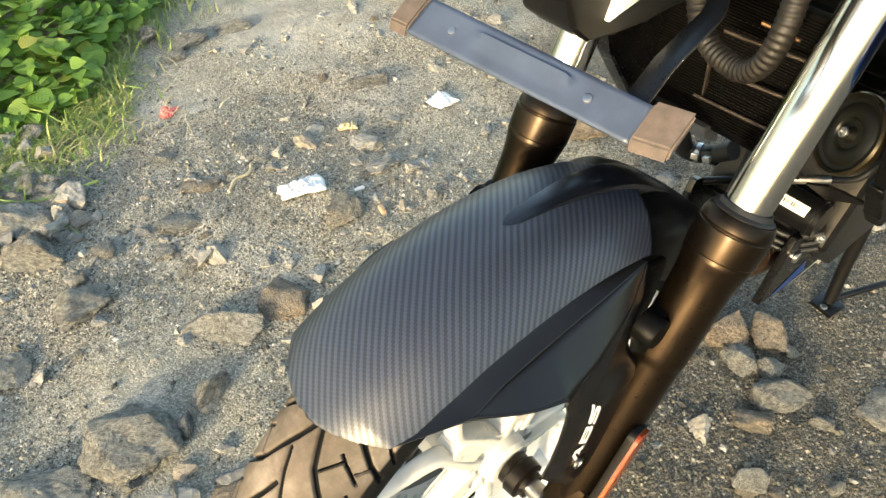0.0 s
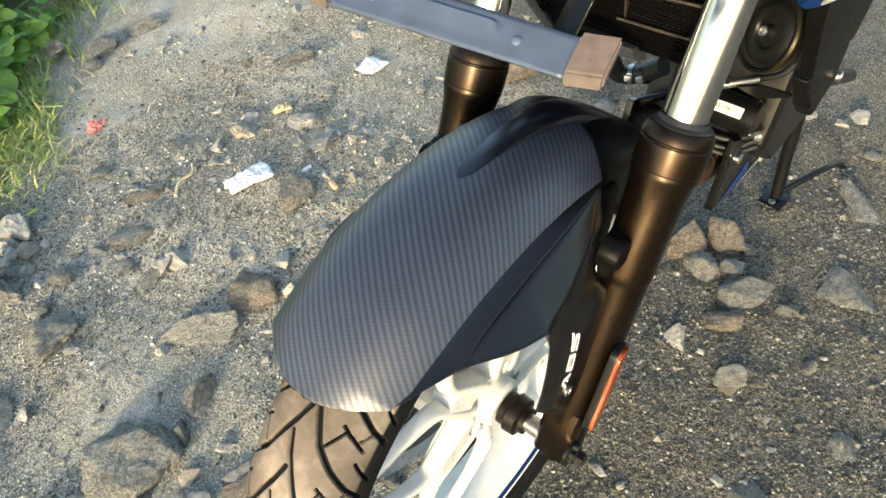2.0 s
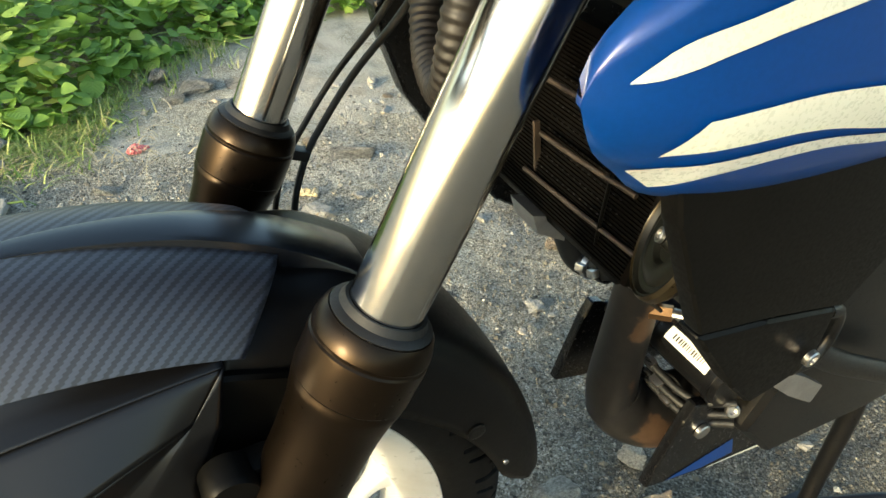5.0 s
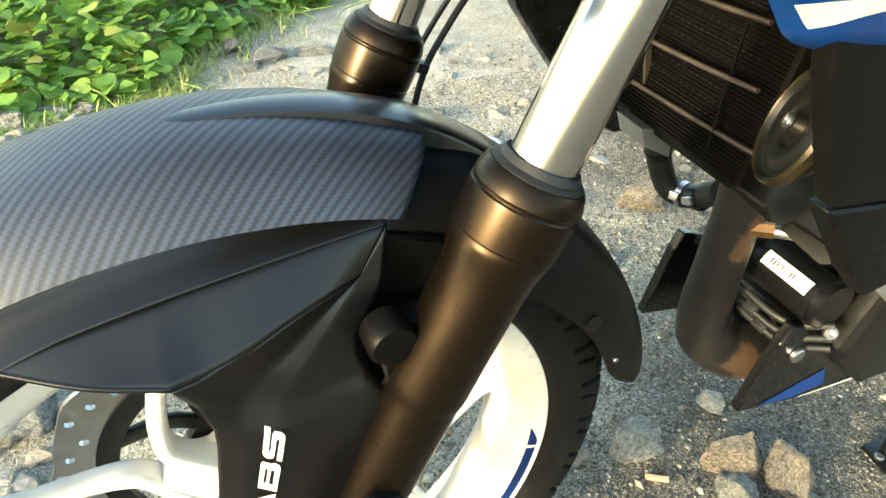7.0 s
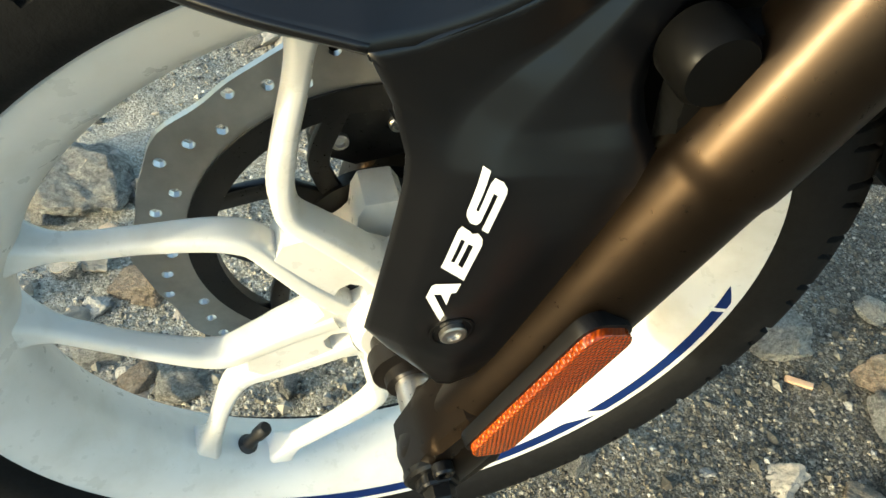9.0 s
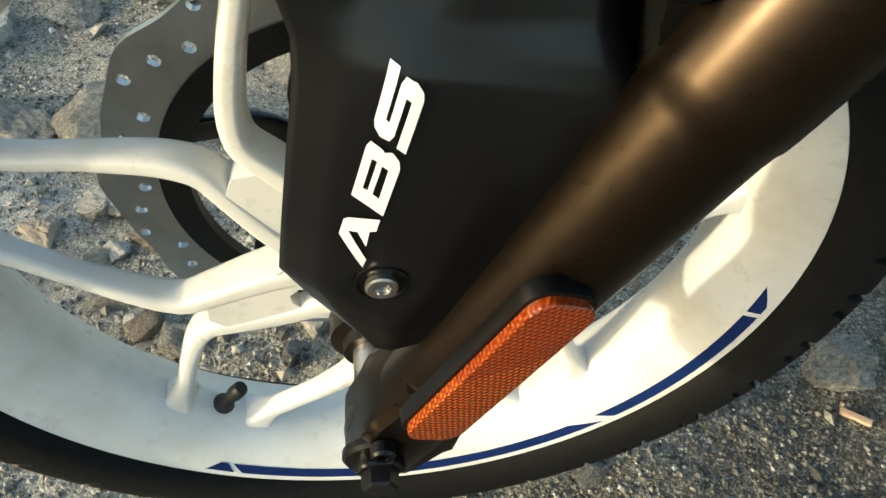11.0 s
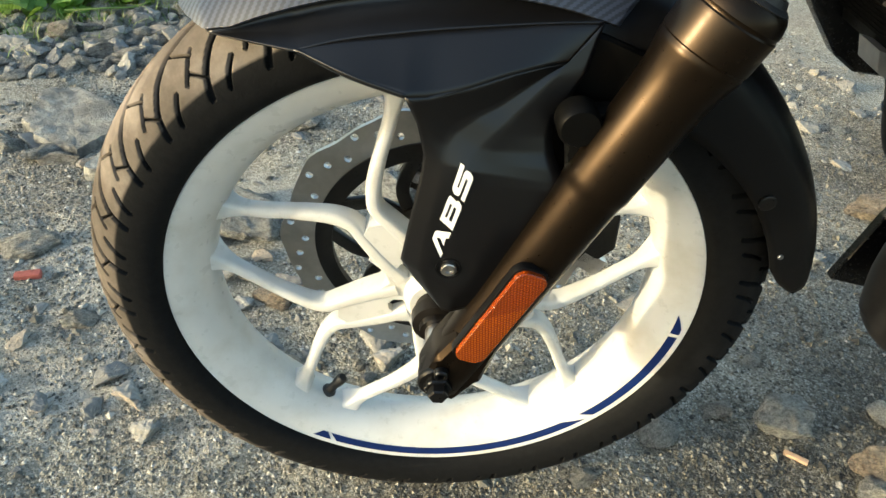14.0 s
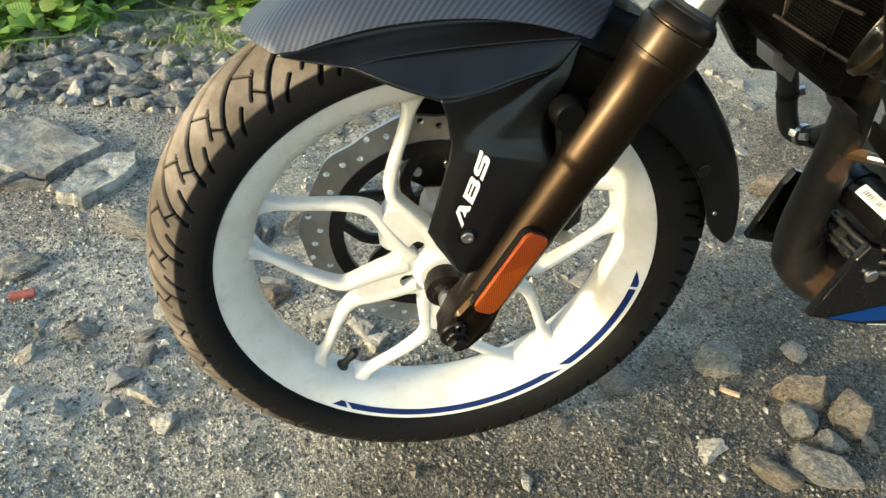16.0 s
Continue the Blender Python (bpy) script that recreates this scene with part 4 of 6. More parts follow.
        # leg of the blade, down to its bolt at the fork: front edge, crease, crease, rear edge
        legs = [[ridge_t, ridge_t, ridge_t, corner_c],
                [ridge[34], (0.0480, -0.0825, 0.2502), (0.0515, -0.0835, 0.2500), (0.0729, -0.0800, 0.2528)],
                [ridge[26], (0.0350, -0.0855, 0.2414), (0.0400, -0.0880, 0.2362), (0.0634, -0.0830, 0.2326)],
                [ridge[16], (0.0190, -0.0890, 0.2300), (0.0300, -0.0915, 0.2250), (0.0579, -0.0850, 0.2230)],
                [ridge[5], (0.0060, -0.0922, 0.2240), (0.0205, -0.0952, 0.2150), (0.0578, -0.0870, 0.2108)],
                [ridge_a, (-0.0060, -0.0945, 0.2150), (0.0120, -0.0985, 0.2050), (0.0611, -0.0900, 0.1994)],
                [(-0.0290, -0.0985, 0.2200), (-0.0110, -0.0975, 0.2060), (0.0070, -0.1015, 0.1985), (0.0666, -0.0940, 0.1894)],
                [(-0.0240, -0.0985, 0.2000), (-0.0110, -0.1015, 0.1950), (0.0060, -0.1045, 0.1920), (0.0735, -0.0960, 0.1790)],
                [(-0.0245, -0.0990, 0.1880), (-0.0115, -0.1035, 0.1850), (0.0060, -0.1055, 0.1830), (0.0745, -0.0975, 0.1740)],
                [(-0.0280, -0.0995, 0.1630), (-0.0150, -0.1050, 0.1620), (0.0040, -0.1065, 0.1610), (0.0680, -0.0990, 0.1640)],
                [(-0.0320, -0.0985, 0.1330), (-0.0190, -0.1050, 0.1330), (0.0010, -0.1070, 0.1320), (0.0560, -0.1010, 0.1400)],
                [(-0.0350, -0.0960, 0.1080), (-0.0210, -0.1040, 0.1050), (-0.0010, -0.1065, 0.1010), (0.0420, -0.1030, 0.1060)],
                [(-0.0250, -0.0970, 0.0920), (-0.0140, -0.1035, 0.0870), (0.0030, -0.1060, 0.0800), (0.0300, -0.1040, 0.0840)],
                [(-0.0060, -0.1000, 0.0680), (-0.0020, -0.1030, 0.0650), (0.0040, -0.1040, 0.0640), (0.0160, -0.1035, 0.0680)]]
        L = np.array([[np.array(p) for p in r] for r in legs])
        L = np.stack([np.interp(np.linspace(0, 3, 19), range(4), L[i, :, k]) for i in range(len(L)) for k in range(3)]).reshape(len(legs), 3, 19).transpose(0, 2, 1)
        L = np.stack([np.stack([np.interp(np.linspace(0, len(legs) - 1, 66), range(len(legs)), L[:, j, k]) for k in range(3)], 1) for j in range(19)], 1)
        # a shallow round dish for the bolt
        dish = np.hypot(L[..., 0] + 0.0005, L[..., 2] - 0.1090)
        L[..., 1] += 0.0016 * np.clip((0.0140 - dish) / 0.003, 0, 1)
        LEG_GRID.append(flipped(L))
        b = part("fender_leg", grid("leg", flipped(L), MOULD, sharp=None, flip=sgn < 0), fender, "black fender leg")
        thick(b, 0.003, -1.0)
        part("fender_stay", slab("fender_stay", [(0.058, 0.278), (0.084, 0.272), (0.112, 0.262), (0.112, 0.222), (0.100, 0.180), (0.078, 0.150), (0.062, 0.160), (0.056, 0.235)], 0.026, GREYPLASTIC, "y", -0.071 if sgn > 0 else 0.045, 0.002, 1), fender)
        m = Matrix.Translation((-0.0005, -sgn * 0.1050, 0.1090)) @ pose(0, 0, 0, 90 if sgn > 0 else -90)
        part("leg_washer", revolve("leg_washer", [(-0.001, 0.0), (-0.001, 0.0095), (0.0003, 0.0095), (0.0004, 0.0084), (-0.0002, 0.0078), (-0.0002, 0)], PLASTIC, 36, "z"), fender, "", m)
        part("leg_bolt", bolt_mesh("leg_bolt", 0.0057, 0.0026, DISC), fender, "steel socket bolt", m)
    # lettering on the near leg: wide slanted capitals, in millimetres along and above their base line
    glyphs = ([[(0, 0), (15.1, 10.8), (21.8, 10.8), (23.0, 9.8), (24.7, 0.3), (19.2, 0.3), (18.6, 2.1), (11.6, 1.6), (17.5, 5.7), (17.1, 8.3), (5.0, 0)]],
              [[(26.4, 0), (32.4, 10.8), (36.0, 8.3), (35.5, 6.8), (34.4, 5.1), (33.0, 2.9)], [(32.4, 10.8), (51.2, 10.8), (47.2, 8.3), (36.0, 8.3)], [(51.2, 10.8), (53.0, 10.0), (51.0, 6.2), (46.5, 6.7), (47.2, 8.3)],
               [(35.5, 6.8), (46.5, 6.7), (51.0, 6.2), (50.0, 5.5), (45.3, 5.0), (34.4, 5.1)], [(50.0, 5.5), (50.8, 3.5), (48.4, 1.0), (44.4, 3.0), (45.3, 5.0)], [(48.4, 1.0), (45.6, 0), (26.4, 0), (33.0, 2.9), (44.4, 3.0)]],
              [[(77.0, 10.8), (75.8, 7.9), (60.8, 7.9), (60.2, 6.8), (72.1, 6.8), (74.0, 6.0), (73.4, 3.0), (70.9, 0.6), (68.8, 0), (51.2, 0), (52.5, 2.9), (67.7, 2.9), (68.3, 4.5), (56.1, 4.5), (54.2, 5.3), (54.9, 8.0), (57.8, 10.2), (60.1, 10.8)]])
    along, tall = np.array([0.2256, 0.9742]), np.array([-0.9742, 0.2256])
    near_leg = LEG_GRID[0].reshape(-1, 3)
    for letter in glyphs:
        bm = bmesh.new()
        for outline in letter:
            flat = [np.array([-0.0070, 0.1197]) + 0.001 * a * along + 0.001 * h * tall for a, h in outline]
            bm.faces.new([bm.verts.new((p[0], 0, p[1])) for p in flat])
        bmesh.ops.remove_doubles(bm, verts=bm.verts, dist=0.00002)
        bmesh.ops.triangulate(bm, faces=bm.faces)
        bmesh.ops.subdivide_edges(bm, edges=bm.edges, cuts=2, use_grid_fill=True)
        bmesh.ops.triangulate(bm, faces=bm.faces)
        for v in bm.verts:
            d2 = (near_leg[:, 0] - v.co.x) ** 2 + (near_leg[:, 2] - v.co.z) ** 2
            o = np.argsort(d2)[:4]
            w = 1 / (d2[o] + 1e-8)
            v.co.y = (near_leg[o, 1] * w).sum() / w.sum() - 0.0008
        part("letter", from_bm("letter", bm, LETTER, True, None), fender, "white letter on the fender leg")


LEG_GRID = []
front_fender()


# ---- number plate bracket, headlamp, cables ----
def plate_bracket():
    tl, tr, bl, br = np.array([-0.0105, 0.0830, 0.4600]), np.array([-0.0020, -0.0870, 0.4625]), np.array([-0.0330, 0.0830, 0.4440]), np.array([-0.0220, -0.0890, 0.4490])
    rows = []
    for f in np.linspace(0, 1, 9):
        row = []
        for g in np.linspace(0, 1, 49):
            p = (tl * (1 - g) + tr * g) * (1 - f) + (bl * (1 - g) + br * g) * f
            # a long pressed bead
            d = max(0.0, 1 - max(0.0, abs(g - 0.5) - 0.20) / 0.03) * math.exp(-((f - 0.42) / 0.11) ** 2)
            row.append(p + np.array([0.3, 0, 0.95]) * 0.0042 * d)
        rows.append(row)
    bracket = part("plate_bracket", grid("bracket", rows, BRACKET, sharp=60), BIKE, "blue-grey pressed steel number plate bracket with brown rubber ends")
    thick(bracket, 0.002, 0)
    for g in (0.18, 0.80):
        p = (tl * (1 - g) + tr * g) * 0.5 + (bl * (1 - g) + br * g) * 0.5
        part("bracket_hole", revolve("hole", [(0.0022, 0.0), (0.0022, 0.0019), (0.0019, 0.0026), (0.0008, 0.0030)], DISC, 24, "z"), bracket, "", Matrix.Translation(p) @ pose(0, 0, 0, 0, -35, 0))
    for a, b, c, e in ((tr, br, np.array([0.0035, -0.1085, 0.4635]), np.array([-0.0165, -0.1105, 0.4505])), (tl, bl, np.array([-0.0105, 0.1010, 0.4590]), np.array([-0.0340, 0.1010, 0.4430]))):
        bm = bmesh.new()
        upv = Vector((0.0012, 0, 0.0042))
        vs = [bm.verts.new(Vector(q) + s * upv) for s in (1, -1) for q in (a, b, e, c)]
        for f in ((0, 1, 2, 3), (7, 6, 5, 4), (0, 4, 5, 1), (1, 5, 6, 2), (2, 6, 7, 3), (3, 7, 4, 0)):
            bm.faces.new([vs[i] for i in f])
        bmesh.ops.bevel(bm, geom=bm.edges[:], offset=0.0012, segments=2, affect="EDGES")
        part("bracket_pad", from_bm("pad", bm, BROWNPAD), bracket, "worn brown rubber pad")
    strap = smooth_path([(-0.002, -0.074, 0.4560), (0.010, -0.072, 0.4610), (0.032, -0.067, 0.4665), (0.062, -0.060, 0.4675), (0.110, -0.046, 0.4665), (0.150, -0.020, 0.4680)], 40)
    part("bracket_stay", sweep("stay", strap, rounded(0.0020, 0.0070, 0.0015, 2), BLACKMETAL), bracket, "black bracket stay")


plate_bracket()


# ---- the rest of the motorcycle ----
def shroud_y(x):
    """How far out the tank shroud's flank stands at x."""
    g = max(0.0, x - 0.19)
    return -(0.150 + 0.020 * (1 - math.exp(-g / 0.025)) + 0.05 * g)


def tank_shroud():
    bottom = smooth_path([(0.190, 0.4300), (0.1945, 0.4210), (0.203, 0.4090), (0.224, 0.3920), (0.241, 0.3790), (0.272, 0.3725), (0.320, 0.3690), (0.400, 0.3720), (0.560, 0.3850)], 50)
    top = smooth_path([(0.190, 0.4330), (0.1925, 0.4440), (0.198, 0.4540), (0.207, 0.4650), (0.226, 0.4850), (0.270, 0.5200), (0.360, 0.5600), (0.560, 0.6000)], 50)

    def tuck(x, z):
        """The flank rolls in under the belly line."""
        lo, hi = np.interp(x, bottom[:, 0], bottom[:, 1]), np.interp(x, top[:, 0], top[:, 1])
        f = (z - lo) / max(1e-6, hi - lo)
        return 0.026 * max(0.0, 1 - f / 0.42) ** 1.8 * min(1.0, (x - 0.19) / 0.04)

    rows = []
    for f in np.linspace(0, 1, 22):
        row = []
        for a, b in zip(bottom, top):
            x, z = a * (1 - f) + b * f
            edge = max(0.0, 1 - min(f, 1 - f) / 0.12)
            row.append((x, shroud_y(x) + tuck(x, z) + 0.006 * edge ** 2 * min(1, (x - 0.19) / 0.02), z))
        rows.append(row)
    # the lower lip turns in
    rows.insert(0, [(p[0] + 0.005, p[1] + 0.006, p[2] + 0.000) for p in rows[0]])
    rows.append([(p[0] + 0.004, p[1] + 0.008, p[2] + 0.003) for p in rows[-1]])
    shroud = part("tank_shroud", grid("shroud", rows, BLUE, sharp=50, flip=True), BIKE, "glossy blue tank shroud with pale slanting stripes")
    # nose
    nose = []
    for k in range(23):
        e = rows[1 + min(k, 21)][0]
        nose.append([(e[0] + 0.0035 * (1 - math.cos(a)) + 0.0 * a, e[1] + 0.010 * math.sin(a / 2), e[2]) for a in np.linspace(0, math.pi / 1.2, 6)])
    part("shroud_nose", grid("nose", nose, BLUE, sharp=60), shroud)

    def stripe(name, upper, lower, mat):
        u, l = smooth_path([(*p, 0) for p in upper], 40)[:, :2], smooth_path([(*p, 0) for p in lower], 40)[:, :2]
        P = [[(*(a * (1 - f) + b * f), ) for a, b in zip(l, u)] for f in np.linspace(0, 1, 5)]
        P = [[(x, shroud_y(x) + tuck(x, z) - 0.0016, z) for x, z in r] for r in P]
        part(name, grid(name, P, mat, flip=True), shroud)
    stripe("shroud_stripe", [(0.2005, 0.4412), (0.205, 0.4462), (0.213, 0.4535), (0.228, 0.4600), (0.270, 0.4745), (0.360, 0.5000)], [(0.2000, 0.4402), (0.208, 0.4418), (0.219, 0.4460), (0.232, 0.4515), (0.262, 0.4610), (0.360, 0.4860)], PALE)
    stripe("shroud_stripe", [(0.2295, 0.4275), (0.252, 0.4310), (0.280, 0.4335), (0.336, 0.4325), (0.460, 0.4340)], [(0.2195, 0.4120), (0.250, 0.4155), (0.288, 0.4165), (0.353, 0.4065), (0.460, 0.4000)], PALE)
    stripe("shroud_stripe", [(0.2140, 0.4032), (0.250, 0.4085), (0.293, 0.4110), (0.350, 0.4040), (0.460, 0.3930)], [(0.2315, 0.3905), (0.249, 0.4000), (0.296, 0.4050), (0.350, 0.3990), (0.460, 0.3890)], SILVER)


tank_shroud()


def radiator():
    core = part("radiator", block("radiator", (0.022, 0.200, 0.140), FINS, 0.003), BIKE, "black finned radiator behind rusty guard bars", pose(0.3620, 0.040, 0.3020, 0, 9, 0))
    inv = core.matrix_basis.inverted()
    fin = block("fin", (0.0016, 0.190, 0.0009), FINS, 0.0002, 1)
    for k in range(46):
        part("cooling_fin", fin, core, "", pose(-0.0120, 0, -0.0665 + 0.0029 * k))
    for z, y0, y1 in ((0.2585, 0.066, -0.092), (0.2985, 0.047, -0.052), (0.3420, 0.050, -0.050)):
        x = 0.372 - 0.13 * (z - 0.0)
        part("guard_bar", tube("bar", [(x, y0, z), (x + 0.001, 0.5 * (y0 + y1), z + 0.002), (x + 0.003, y1, z + 0.005)], 0.0019, BARS, 10, 24), core, "rusty guard bar", inv)
    part("side_strap", slab("side_strap", [(0.334, 0.302), (0.340, 0.302), (0.352, 0.246), (0.346, 0.244)], 0.0025, BARS, "y", 0.058, 0.0006, 1), core, "rusty side strap", inv)
    part("guard_rib", tube("rib", [(0.346, -0.020, 0.230), (0.338, -0.026, 0.268), (0.334, -0.030, 0.340)], 0.0014, GREYPLASTIC, 8, 10, (1, 0, 0)), core, "", inv)
    # drilled face of the core: rows of small bright tube ends
    dot = block("tube_end", (0.0010, 0.0022, 0.0007), EXHAUST, 0.0002, 1)
    for r in range(9):
        for q in range(14):
            part("tube_end", dot, core, "", pose(-0.0130, 0.018 - 0.0068 * q - 0.002 * (r % 2), -0.038 + 0.0098 * r))
    part("lower_tank", slab("lower_tank", [(0.345, 0.236), (0.349, 0.222), (0.380, 0.222), (0.380, 0.236)], 0.175, GREYPLASTIC, "y", -0.045, 0.003), core, "", inv)
    part("lower_bracket", slab("lower_bracket", [(0.334, 0.231), (0.342, 0.212), (0.372, 0.196), (0.370, 0.222)], 0.034, ALLOY, "y", 0.040, 0.002), core, "bare alloy radiator bracket", inv)
    # thin deflector plates under the horn
    for pts, mat in (([(0.352, -0.028, 0.226), (0.408, 0.018, 0.186), (0.398, -0.052, 0.186), (0.372, -0.062, 0.212)], GREYPLASTIC), ([(0.362, -0.092, 0.222), (0.402, -0.060, 0.184), (0.448, -0.074, 0.146), (0.392, -0.128, 0.204)], GREYPLASTIC)):
        pl = part("deflector_plate", mesh_of("deflector_plate", pts, [(0, 1, 2, 3)], mat, False), core, "", inv)
        thick(pl, 0.0025, 0)
    # side covers
    cover = part("radiator_cover", slab("cover", [(0.250, 0.384), (0.2585, 0.363), (0.282, 0.320), (0.3010, 0.2850), (0.360, 0.2765), (0.4290, 0.2620), (0.4480, 0.2900), (0.4720, 0.3300), (0.5200, 0.388), (0.330, 0.390)], 0.014, GREYPLASTIC, "y", -0.150, 0.004, 3), BIKE, "worn black plastic radiator side cover")
    part("cover_foot", slab("cover_foot", [(0.3025, 0.2810), (0.3160, 0.2650), (0.3560, 0.2180), (0.3820, 0.1925), (0.4010, 0.1970), (0.4230, 0.2040), (0.4330, 0.2160), (0.4300, 0.2580), (0.360, 0.2725)], 0.018, GREYPLASTIC, "y", -0.148, 0.005, 3), cover)
    part("cover_bolt", bolt_mesh("cover_bolt", 0.006, 0.004, STEEL), cover, "", pose(0.418, -0.1510, 0.224, 90))
    guard = part("guard_tube", tube("guard_tube", [(0.452, -0.118, 0.205), (0.4745, -0.120, 0.1855), (0.5284, -0.120, 0.1453), (0.6231, -0.120, 0.0928), (0.7292, -0.120, 0.0356)], 0.0105, BLACKMETAL, 16, 40), BIKE, "black engine guard tube")
    part("guard_loop", tube("guard_loop", [(0.430, -0.138, 0.196), (0.452, -0.138, 0.196), (0.464, -0.136, 0.214), (0.458, -0.136, 0.236), (0.440, -0.138, 0.244)], 0.0055, BLACKMETAL, 12, 24), guard)
    part("frame_tab", slab("frame_tab", [(0.448, 0.156), (0.490, 0.122), (0.532, 0.094), (0.536, 0.114), (0.500, 0.140), (0.456, 0.167)], 0.008, ALLOY, "y", -0.122, 0.0015), guard, "bare alloy frame tab")
    part("far_radiator_cover", slab("far_cover", [(0.238, 0.372), (0.246, 0.345), (0.265, 0.301), (0.290, 0.268), (0.323, 0.226), (0.360, 0.186), (0.385, 0.171), (0.420, 0.168), (0.470, 0.240), (0.480, 0.400), (0.300, 0.430)], 0.022, SATIN, "y", 0.128, 0.006, 3), BIKE, "black plastic radiator side cover")


radiator()


def horn():
    m = Matrix.Translation((0.3235, -0.094, 0.3040)) @ Vector((1, 0, 0)).rotation_difference(Vector((0.762, -0.560, -0.325))).to_matrix().to_4x4() @ Matrix.Scale(0.88, 4)
    prof = [(0.022, 0.0), (0.020, 0.030), (0.010, 0.0400), (0.004, 0.0425), (0.000, 0.0420), (-0.001, 0.0395), (0.002, 0.0372), (0.0025, 0.0330), (0.0005, 0.0300), (-0.0010, 0.0240), (0.0005, 0.0180), (0.004, 0.0150), (0.004, 0.0085), (-0.003, 0.0060), (-0.004, 0.0)]
    h = part("horn", revolve("horn", prof, HORN, 56, "x", sharp=30), BIKE, "round black horn with a steel centre bolt", m)
    part("horn_bolt", bolt_mesh("horn_bolt", 0.0056, 0.003, STEEL), h, "", pose(-0.004, 0, 0, 0, -90, 0))
    part("horn_rim", revolve("horn_rim", [(0.000, 0.0405), (-0.0020, 0.0416), (0.0005, 0.0434), (0.006, 0.0434), (0.006, 0.0410)], HORNRIM, 56, "x", close=True), h, "brass-edged rim")


horn()


def engine_and_exhaust():
    block_ob = part("engine", slab("engine", [(0.530, 0.010), (0.570, 0.125), (0.560, 0.190), (0.570, 0.300), (0.640, 0.330), (0.800, 0.260), (0.860, 0.020), (0.780, -0.070), (0.600, -0.060)], 0.190, BLACKMETAL, "y", -0.085, 0.016, 3), BIKE, "black engine block behind the exhaust pipe")
    for k in range(7):
        part("cylinder_fin", slab("cylinder_fin", [(0.535, 0.160 + 0.016 * k), (0.600, 0.170 + 0.016 * k), (0.600, 0.174 + 0.016 * k), (0.535, 0.164 + 0.016 * k)], 0.130, BLACKMETAL, "y", -0.055, 0.0012, 1), block_ob)
    # frame behind the forks
    for sgn in (-1, 1):
        part("frame_spar", tube("spar", [(0.300, sgn * 0.050, 0.560), (0.360, sgn * 0.085, 0.500), (0.470, sgn * 0.115, 0.400), (0.640, sgn * 0.120, 0.270)], 0.026, BLACKMETAL, 16, 30), BIKE, "black frame spar")
    part("steering_head", tube("steering_head", [tuple(fork_at(0.56, 0, -0.045)), tuple(fork_at(0.72, 0, -0.045))], 0.030, BLACKMETAL, 24, 6), BIKE, "black steering head")
    part("lower_yoke", slab("lower_yoke", [(0.165, -0.128), (0.205, -0.132), (0.232, -0.120), (0.262, -0.050), (0.262, 0.050), (0.232, 0.120), (0.205, 0.132), (0.165, 0.128), (0.186, 0.050), (0.186, -0.050)], 0.030, BLACKMETAL, "z", 0.505, 0.005, 2), BIKE, "black lower fork yoke")
    part("tank_underside", slab("tank_underside", [(0.300, -0.140), (0.280, -0.080), (0.280, 0.080), (0.300, 0.140), (0.800, 0.140), (0.800, -0.140)], 0.120, PLASTIC, "z", 0.425, 0.010, 2), BIKE, "black plastic under the tank")
    pipe = part("exhaust_pipe", tube("header", [(0.412, -0.002, 0.245), (0.4225, 0.000, 0.202), (0.4345, 0.005, 0.1500), (0.4430, 0.011, 0.0880), (0.4540, 0.018, 0.0180), (0.4700, 0.022, -0.0300)], lambda f: 0.0205 + 0.0075 * f * f, EXHAUST, 24, 40), BIKE, "grey-black and brown exhaust header and collector")
    part("collector", tube("collector", [(0.462, 0.021, 0.000), (0.480, 0.020, -0.034), (0.518, 0.014, -0.056), (0.580, 0.008, -0.066), (0.680, 0.010, -0.062), (0.780, 0.010, -0.060)], lambda f: 0.0280 + 0.0125 * min(1, f * 4.5), EXHAUST, 28, 44), pipe, "grey-black and brown collector pipe")
    for sx in (0.530, 0.542):
        part("pipe_seam", tube("seam", [(sx + 0.004 * math.sin(a), 0.0135 + 0.0405 * math.cos(a), -0.0585 + 0.0405 * math.sin(a)) for a in np.linspace(0, 6.28, 24)], 0.0013, EXHAUST, 8, 48, (1, 0, 0)), pipe)
    # probe screwed into the header
    part("probe_nut", tube("probe_nut", [(0.4360, -0.010, 0.1400), (0.4480, -0.026, 0.1445)], 0.0072, COPPER, 6, 4), pipe, "brass probe fitting")
    part("probe", tube("probe", [(0.4470, -0.025, 0.1440), (0.4600, -0.042, 0.1480), (0.4760, -0.062, 0.1520)], 0.0056, DISC, 14, 12), pipe, "steel exhaust probe")
    part("probe_lead", tube("probe_lead", [(0.4750, -0.061, 0.1518), (0.500, -0.085, 0.158), (0.530, -0.100, 0.200)], 0.0040, RUBBER, 10, 16), pipe)
    # starter motor with its label
    motor = part("starter_motor", tube("starter", [(0.5060, 0.040, 0.0720), (0.5060, 0.030, 0.0720), (0.5060, -0.070, 0.0720)], 0.0240, BLACKMETAL, 32, 12, (1, 0, 0)), BIKE, "black starter motor with a white barcode label")
    rows = [[(0.5060 - 0.0244 * math.cos(a), y, 0.0720 + 0.0244 * math.sin(a)) for y in np.linspace(0.0, -0.0535, 10)] for a in np.linspace(radians(22), radians(56), 6)]
    part("label", grid("label", rows, LABEL), motor, "white barcode label")
    rng = random.Random(5)
    y = -0.008
